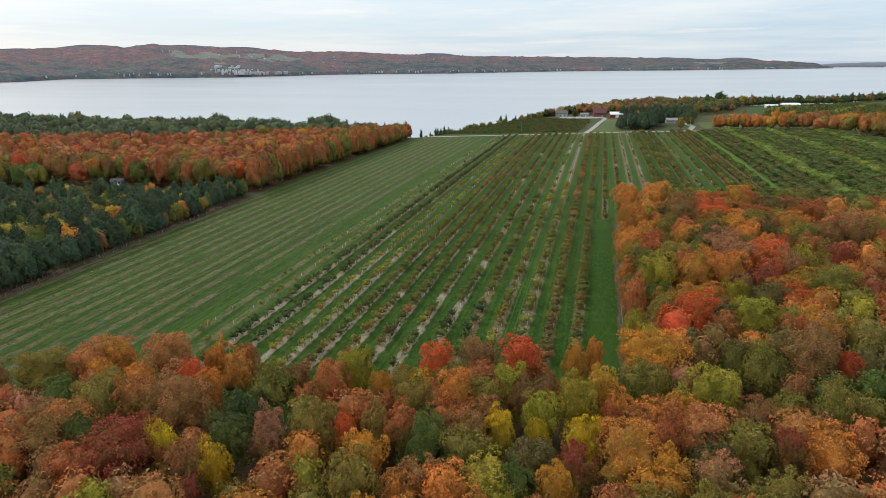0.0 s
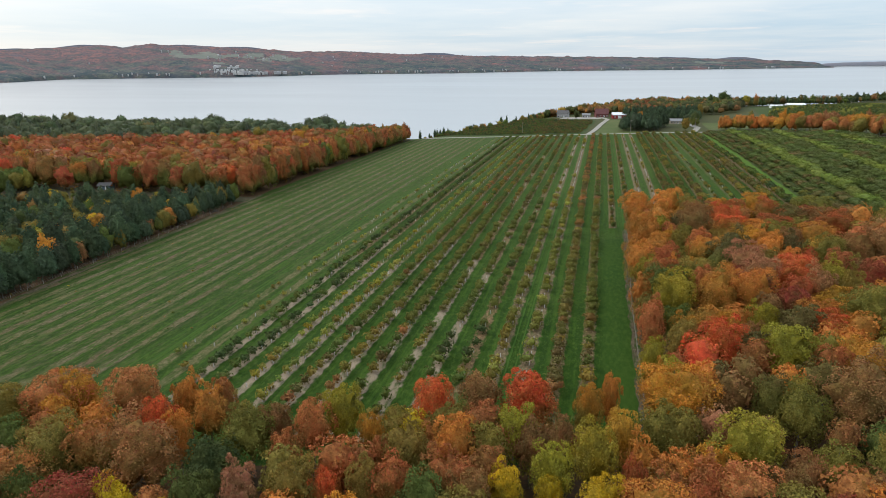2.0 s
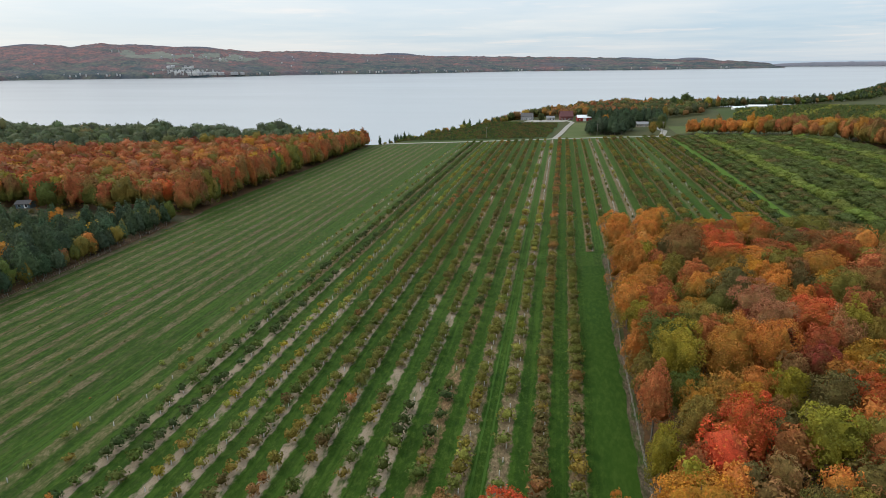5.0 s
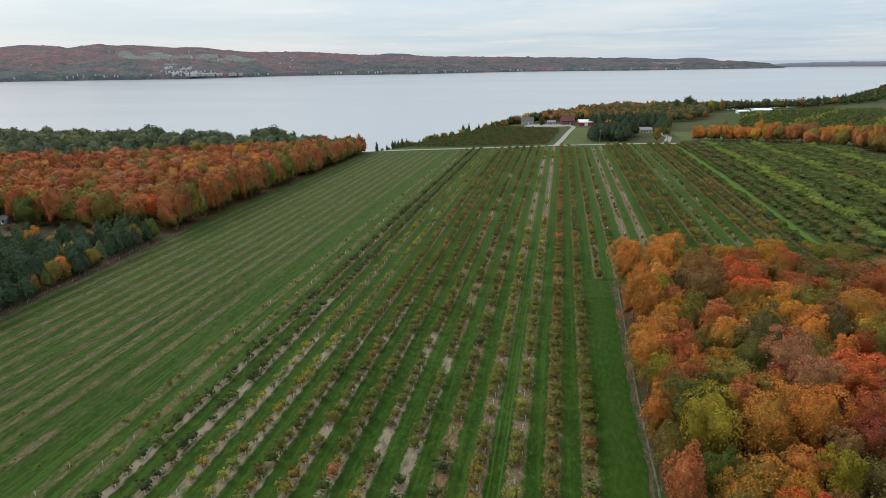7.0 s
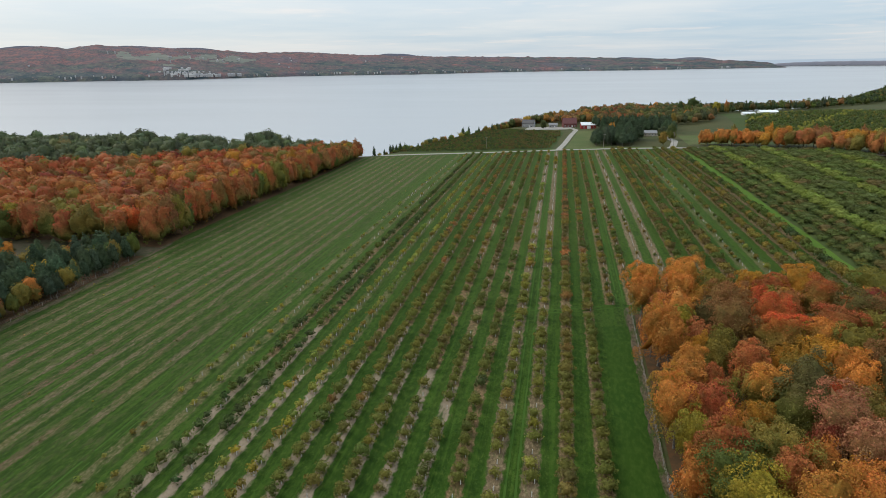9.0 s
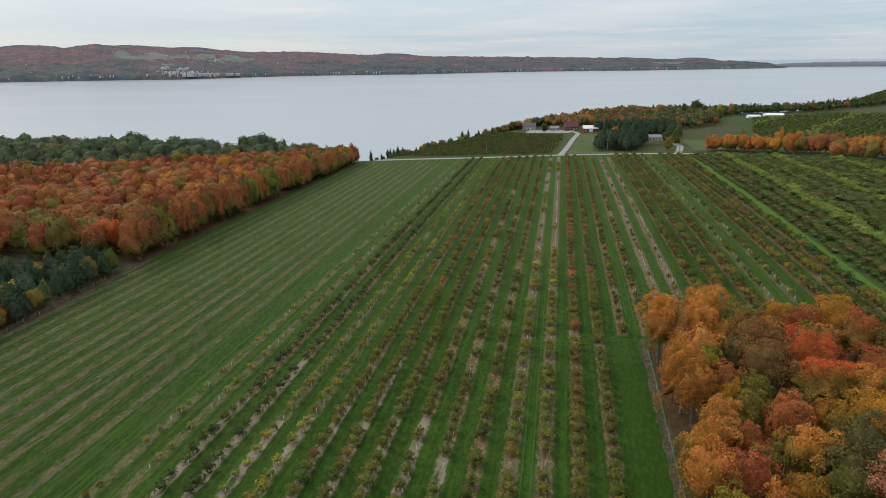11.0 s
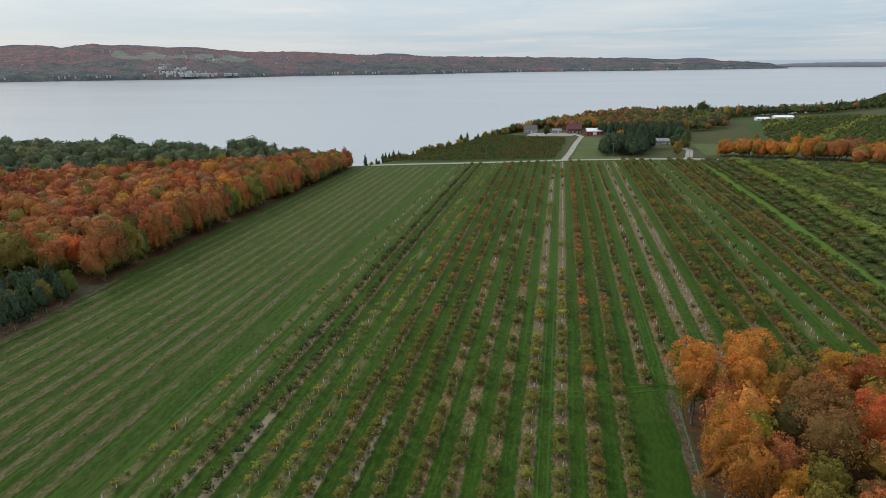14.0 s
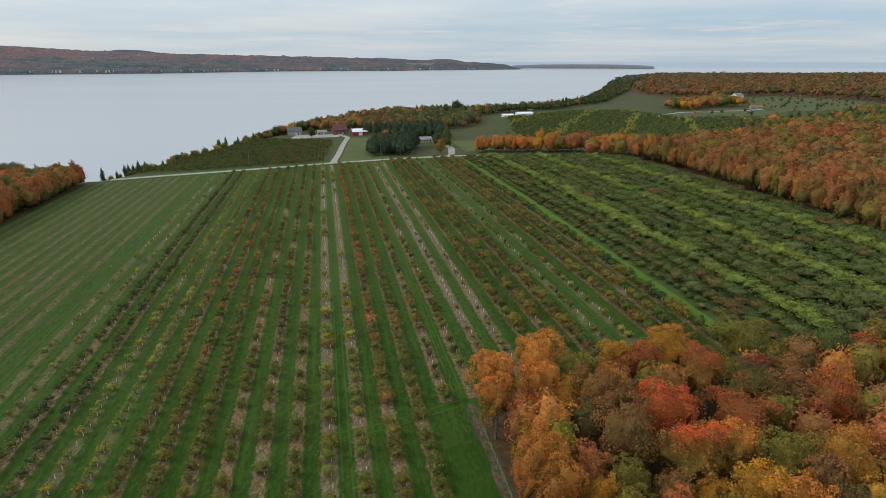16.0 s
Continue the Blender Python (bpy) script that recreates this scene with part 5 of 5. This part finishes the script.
def far_shore():
    turn = steps(-80, 17.8, 0.16)
    depth = 46
    verts, faces, idx = [], [], []
    for a in turn:
        r0 = along(COAST, a) + 25 * noise.noise(Vector((a * 0.9, 0, 0)))
        r1 = min(r0 + 1050, 4840)
        top = 60 + r1 * math.tan(radians(along(SKYLINE, a))) + 7 * noise.noise(Vector((a * 1.1, 3, 0)))
        for j in range(depth):
            f = j / (depth - 1)
            r = r0 + (r1 - r0) * f
            x, y = -8 + r * math.sin(radians(a)), 65 + r * math.cos(radians(a))
            z0 = lake_z(x, y)
            rise = 0.07 + 0.93 * f ** 0.9
            z = z0 + (top - z0) * (rise if j else 0)
            if j:
                z += (top - z0) * 0.10 * noise.noise(Vector((x / 330, y / 330, 1.7))) * math.sin(math.pi * f)
                z += 6.0 * noise.noise(Vector((x / 22, y / 22, 0.5))) + 3.0 * noise.noise(Vector((x / 9, y / 9, 0.5)))
            else:
                z = z0 - 1
            verts.append((x, y, z))
    for i in range(len(turn) - 1):
        for j in range(depth - 1):
            a, f = turn[i], j / depth
            faces.append((i * depth + j, i * depth + j + 1, (i + 1) * depth + j + 1, (i + 1) * depth + j))
            wav = noise.noise(Vector((a * 0.8, f * 5, 0)))
            field = (-38.5 < a < -27.5 and 0.44 + 0.004 * (a + 33) < f + 0.2 * wav < 0.64 and noise.noise(Vector((a * 1.7, f * 14, 4))) < 0.28) or (7.5 < a < 10 and 0.45 < f + 0.2 * wav < 0.6)
            idx.append(1 if field else 0)
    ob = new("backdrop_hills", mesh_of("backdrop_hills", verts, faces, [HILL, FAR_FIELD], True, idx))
    return tagged(ob, "low wooded autumn hills across the bay", "hills", kind="structure")


far_shore()


def far_isle(name, a0, a1, r, top, label):
    turn = steps(a0, a1, 0.1)
    verts, faces = [], []
    for i, a in enumerate(turn):
        f = i / (len(turn) - 1)
        h = math.sin(math.pi * f) ** 0.35 * (1 + 0.12 * noise.noise(Vector((a * 2, 0, 5))))
        x, y = -8 + r * math.sin(radians(a)), 65 + r * math.cos(radians(a))
        z0 = 60 + r * math.tan(radians(-0.42))
        for k, (dr, dz) in enumerate(((0, -6), (8, 0.6), (60, 1.0), (160, 0.2))):
            verts.append((x + dr * math.sin(radians(a)), y + dr * math.cos(radians(a)), z0 + (top * h * dz if dz > 0 else dz)))
        if i:
            for k in range(3):
                faces.append((4 * i - 4 + k, 4 * i + k, 4 * i + k + 1, 4 * i - 4 + k + 1))
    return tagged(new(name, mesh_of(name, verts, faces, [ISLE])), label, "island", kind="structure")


far_isle("backdrop_isle", 16.8, 29.3, 4650, 19, "long low wooded island on the horizon")


def far_ridge():
    """Ridges behind the nearer hills, with the blue of haze put into their colour."""
    verts, faces = [], []
    turn = steps(-80, 14, 0.2)
    for i, a in enumerate(turn):
        up = along(SKYLINE, a) - 0.05 + 0.05 + 0.5 * max(0, noise.noise(Vector((a * 0.23, 9, 0)))) + 0.07 * noise.noise(Vector((a * 0.9, 2, 0)))
        for r, k in ((4850, -0.6), (4860, 0.0), (4875, 0.0)):
            verts.append((-8 + r * math.sin(radians(a)), 65 + r * math.cos(radians(a)), 60 + r * math.tan(radians(up + k))))
        if i:
            faces += [(3 * i - 3 + k, 3 * i + k, 3 * i + k + 1, 3 * i - 2 + k) for k in (0, 1)]
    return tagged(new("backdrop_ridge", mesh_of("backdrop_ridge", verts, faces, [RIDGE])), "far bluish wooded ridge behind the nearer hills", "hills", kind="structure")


far_ridge()


def far_town():
    """Pale houses and long roofs among the trees of the far shore."""
    bm = bmesh.new()
    rng = random.Random(8)
    spots = [(rng.gauss(-33.4, 0.9), rng.uniform(0.015, 0.09), rng.uniform(5, 11), rng.uniform(3, 6)) for _ in range(70)]
    spots += [(rng.uniform(-33.6, -31.2), rng.uniform(0.012, 0.02), rng.uniform(9, 14), rng.uniform(4, 6)) for _ in range(16)]
    spots += [(rng.uniform(-31.0, -28.6), rng.uniform(0.006, 0.016), rng.uniform(10, 18), rng.uniform(4, 6)) for _ in range(9)]
    spots += [(rng.uniform(-35.2, -33.0), rng.uniform(0.13, 0.2), rng.uniform(8, 16), 5) for _ in range(14)]
    spots += [(rng.uniform(-36, -28), rng.uniform(0.4, 0.6), rng.uniform(6, 12), 4) for _ in range(12)]
    spots += [(rng.uniform(-49, 15), 0.008 + 0.03 * rng.random() ** 2, rng.uniform(5, 8), rng.uniform(1, 3)) for _ in range(60)]
    spots += [(rng.uniform(-49, -14), rng.uniform(0.1, 0.75), rng.uniform(6, 10), 4) for _ in range(14)]
    for a, f, w, h in spots:
        r0 = along(COAST, a)
        r1 = min(r0 + 1050, 4840)
        top = 60 + r1 * math.tan(radians(along(SKYLINE, a)))
        r = r0 + (r1 - r0) * f
        x, y = -8 + r * math.sin(radians(a)), 65 + r * math.cos(radians(a))
        z0 = lake_z(x, y)
        z = z0 + (top - z0) * (0.07 + 0.93 * f ** 0.9) + 4.0
        t, d = radians(a), w * 0.32
        c = [(-w / 2, -d, -9), (w / 2, -d, -9), (w / 2, d, -9), (-w / 2, d, -9), (-w / 2, -d, h), (w / 2, -d, h), (w / 2, d, h), (-w / 2, d, h), (-w / 2, 0, h * 1.5), (w / 2, 0, h * 1.5)]
        v = [bm.verts.new((x + px * math.cos(t) + py * math.sin(t), y - px * math.sin(t) + py * math.cos(t), z + pz)) for px, py, pz in c]
        for k in ((0, 1, 5, 4), (1, 2, 6, 9, 5), (2, 3, 7, 6), (3, 0, 4, 8, 7), (4, 5, 9, 8), (6, 7, 8, 9)):
            bm.faces.new([v[i] for i in k])
    return tagged(new("far_houses", bm_mesh("far_houses", bm, FAR_WALL)), "pale houses scattered along the far shore", "houses", kind="stuff")


far_town()


# ---- buildings ----
def part(name, bm, mat, parent, label=""):
    """One mesh object under a thing or a part."""
    me = bpy.data.meshes.new(name)
    bmesh.ops.recalc_face_normals(bm, faces=bm.faces)
    bm.to_mesh(me)
    bm.free()
    me.materials.append(mat)
    ob = new(name, me)
    ob.parent = parent
    if label:
        tagged(ob, label)
    return ob


def box(bm, x0, x1, y0, y1, z0, z1):
    v = [bm.verts.new(p) for p in ((x0, y0, z0), (x1, y0, z0), (x1, y1, z0), (x0, y1, z0), (x0, y0, z1), (x1, y0, z1), (x1, y1, z1), (x0, y1, z1))]
    for f in ((0, 3, 2, 1), (4, 5, 6, 7), (0, 1, 5, 4), (1, 2, 6, 5), (2, 3, 7, 6), (3, 0, 4, 7)):
        bm.faces.new([v[i] for i in f])


def gable_house(name, x, y, turn, length, width, eaves, pitch, wall, roof, label, category, windows=3, storeys=1, chimney=False, big_door=False):
    """A house with thick gable roof slabs, framed windows and doors. Its long side lies along its own x."""
    top = new(name)
    top.matrix_basis = pose(x, y, land_z(x, y) - 0.15, 0, 0, turn)
    tagged(top, label, category)
    hw, hl = width / 2, length / 2
    ridge = eaves + hw * pitch
    bm = bmesh.new()
    pts = [(-hw, 0), (hw, 0), (hw, eaves), (0, ridge), (-hw, eaves)]
    ends = [[bm.verts.new((sx, yy, zz)) for yy, zz in pts] for sx in (-hl, hl)]
    bm.faces.new(ends[0][::-1])
    bm.faces.new(ends[1])
    for i in range(5):
        bm.faces.new((ends[0][i], ends[0][(i + 1) % 5], ends[1][(i + 1) % 5], ends[1][i]))
    part("wall", bm, wall, top)
    slope = math.atan(pitch)
    for s in (-1, 1):
        bm = bmesh.new()
        over, thick = 0.45, 0.22
        a, b = Vector((0, 0, ridge + 0.05)), Vector((0, s * (hw + over), eaves - over * pitch + 0.05))
        up_ = Vector((0, s * math.sin(slope), math.cos(slope))) * thick
        quad = [a, b, b + up_, a + Vector((0, 0, thick))]
        ee = [[bm.verts.new((sx, q.y, q.z)) for q in quad] for sx in (-hl - over, hl + over)]
        bm.faces.new(ee[0])
        bm.faces.new(ee[1])
        for i in range(4):
            bm.faces.new((ee[0][i], ee[0][(i + 1) % 4], ee[1][(i + 1) % 4], ee[1][i]))
        part("roof_slope", bm, roof, top)
    for s in (-1, 1):
        for st in range(storeys):
            zc = 1.55 + 2.7 * st
            for i in range(windows):
                xc = -hl + length * (i + 0.5) / windows
                if big_door and s == -1 and i == windows // 2:
                    continue
                bm = bmesh.new()
                box(bm, xc - 0.6, xc + 0.6, s * (hw + 0.05) - 0.06, s * (hw + 0.05) + 0.06, zc - 0.75, zc + 0.75)
                fr = part("window", bm, WHITE, top)
                bm = bmesh.new()
                box(bm, xc - 0.48, xc + 0.48, s * (hw + 0.12) - 0.03, s * (hw + 0.12) + 0.03, zc - 0.63, zc + 0.63)
                part("pane", bm, DARK_GLASS, fr)
    bm = bmesh.new()
    if big_door:
        box(bm, -1.8, 1.8, -hw - 0.12, -hw - 0.01, 0.1, min(eaves - 0.3, 3.2))
    else:
        box(bm, hl * 0.32 - 0.5, hl * 0.32 + 0.5, -hw - 0.1, -hw - 0.01, 0.15, 2.2)
    part("door", bm, WHITE, top)
    if chimney:
        bm = bmesh.new()
        box(bm, hl * 0.4, hl * 0.4 + 0.9, -0.45, 0.45, ridge - 1.2, ridge + 1.3)
        part("chimney", bm, BRICK_RED, top)
    return top


gable_house("farmhouse", -3, 741, 12, 14, 10, 4.4, 1.0, BRICK_RED, ROOF_RED, "maroon farmhouse with a steep shingled roof", "house", 4, 1, True)
gable_house("barn", 16, 719, 8, 15, 9, 3.8, 0.55, RED_BOARD, ROOF_WHITE, "red board barn with a white metal roof", "barn", 3, 1, False, True)
gable_house("grey_house", -47, 756, -10, 13, 9, 4.6, 0.75, GREY_SIDE, ROOF_DARK, "grey sided house with dark shingles near the shore", "house", 3, 1, True)
gable_house("outbuilding", -20, 744, 4, 9, 6, 3.0, 0.5, GREY_SIDE, ROOF_GREY, "low grey outbuilding in the farmyard", "outbuilding", 3)
gable_house("boat_shed", -82, 762, -20, 9, 6, 3.0, 0.5, WHITE, ROOF_GREY, "small white shed above the shore", "shed", 2)
gable_house("cottage", 66, 634, 5, 11, 7.5, 2.8, 0.5, TAN_SIDE, ROOF_GREY, "low tan cottage with a grey roof among pines", "house", 4)
gable_house("white_barn", 219, 826, 4, 19, 10, 3.6, 0.3, WHITE, ROOF_WHITE, "long white metal-roofed farm building", "barn", 4, 1, False, True)
gable_house("white_shed", 199, 828, 2, 13, 8, 2.2, 0.35, WHITE, ROOF_WHITE, "low white shed beside the long barn", "shed", 3)
gable_house("cabin", -264, 284, 15, 6.6, 5, 2.4, 0.5, BLUE_SIDE, ROOF_DARK, "small dark blue-grey cabin in the clearing", "cabin", 2)
gable_house("hill_house", 640, 1010, 20, 18, 11, 7, 0.8, WHITE, ROOF_GREY, "white house among trees on the rise", "house", 4, 2, True)
gable_house("ranch_house", 545, 842, -15, 15, 9, 3.2, 0.5, TAN_SIDE, plain("russet_shingles", (0.22, 0.13, 0.085), (0.18, 0.11, 0.07), 0.9), "low house with a russet roof by the curved drive", "house", 5)


gable_house("low_house", 404, 578, 30, 16, 9, 3.0, 0.5, GREY_SIDE, ROOF_GREY, "low grey-roofed house among trees", "house", 4)
gable_house("long_house", 392, 526, 28, 20, 9, 3.2, 0.45, WHITE, ROOF_GREY, "long white house with a grey roof among trees", "house", 5)


# ---- fences and poles ----
def fence(name, line, step, height, label):
    top = new(name)
    x0, y0 = line[0]
    top.matrix_basis = pose(x0, y0, land_z(x0, y0))
    tagged(top, label, "fence")
    base = top.matrix_basis.translation
    posts = []
    for (ax, ay), (bx, by) in zip(line, line[1:]):
        n = round(math.hypot(bx - ax, by - ay) / step)
        posts += [(ax + (bx - ax) * i / n, ay + (by - ay) * i / n) for i in range(n)]
    bm = bmesh.new()
    limb(bm, (0, 0, -0.2), (0.02, 0, height), 0.075, 0.06, 6)
    me = bm_mesh("post", bm, WOOD_POLE)
    for x, y in posts:
        p = new("post", me)
        p.parent = top
        p.location = Vector((x, y, land_z(x, y))) - base
    for h in (0.5, 0.85, 1.2):
        bm = bmesh.new()
        for a, b in zip(posts, posts[1:]):
            limb(bm, Vector((*a, land_z(*a) + h * height / 1.3)) - base, Vector((*b, land_z(*b) + h * height / 1.3)) - base, 0.016, 0.016, 4)
        part("wire", bm, WOOD_POLE, top)
    return top


fence("east_fence", [(7.4, 98), (7.0, 160), (8.2, 224)], 4.2, 1.45, "wire fence with weathered posts along the wood")
fence("west_fence", [(-160, 72), (-162.3, 128), (-164.8, 152), (-167.3, 206), (-171.8, 268)], 6.5, 1.4, "wire fence with weathered posts beside the pines")


def utility_pole(x, y, height, turn):
    top = new("utility_pole")
    top.matrix_basis = pose(x, y, land_z(x, y) - 0.2, 0, 0, turn)
    tagged(top, "weathered wooden utility pole beside the gravel road", "pole", "poles along the road")
    bm = bmesh.new()
    limb(bm, (0, 0, 0), (0, 0, height), 0.17, 0.11, 8)
    part("shaft", bm, WOOD_POLE, top)
    bm = bmesh.new()
    box(bm, -1.1, 1.1, -0.06, 0.06, height - 0.75, height - 0.6)
    part("crossarm", bm, WOOD_POLE, top)
    for s in (-0.95, 0, 0.95):
        bm = bmesh.new()
        limb(bm, (s, 0, height - 0.6), (s, 0, height - 0.4), 0.06, 0.04, 6)
        part("insulator", bm, PLASTIC, top)


utility_pole(-72, 572, 11, 5)
utility_pole(22, 562, 11, 5)
utility_pole(72, 549, 11, 15)
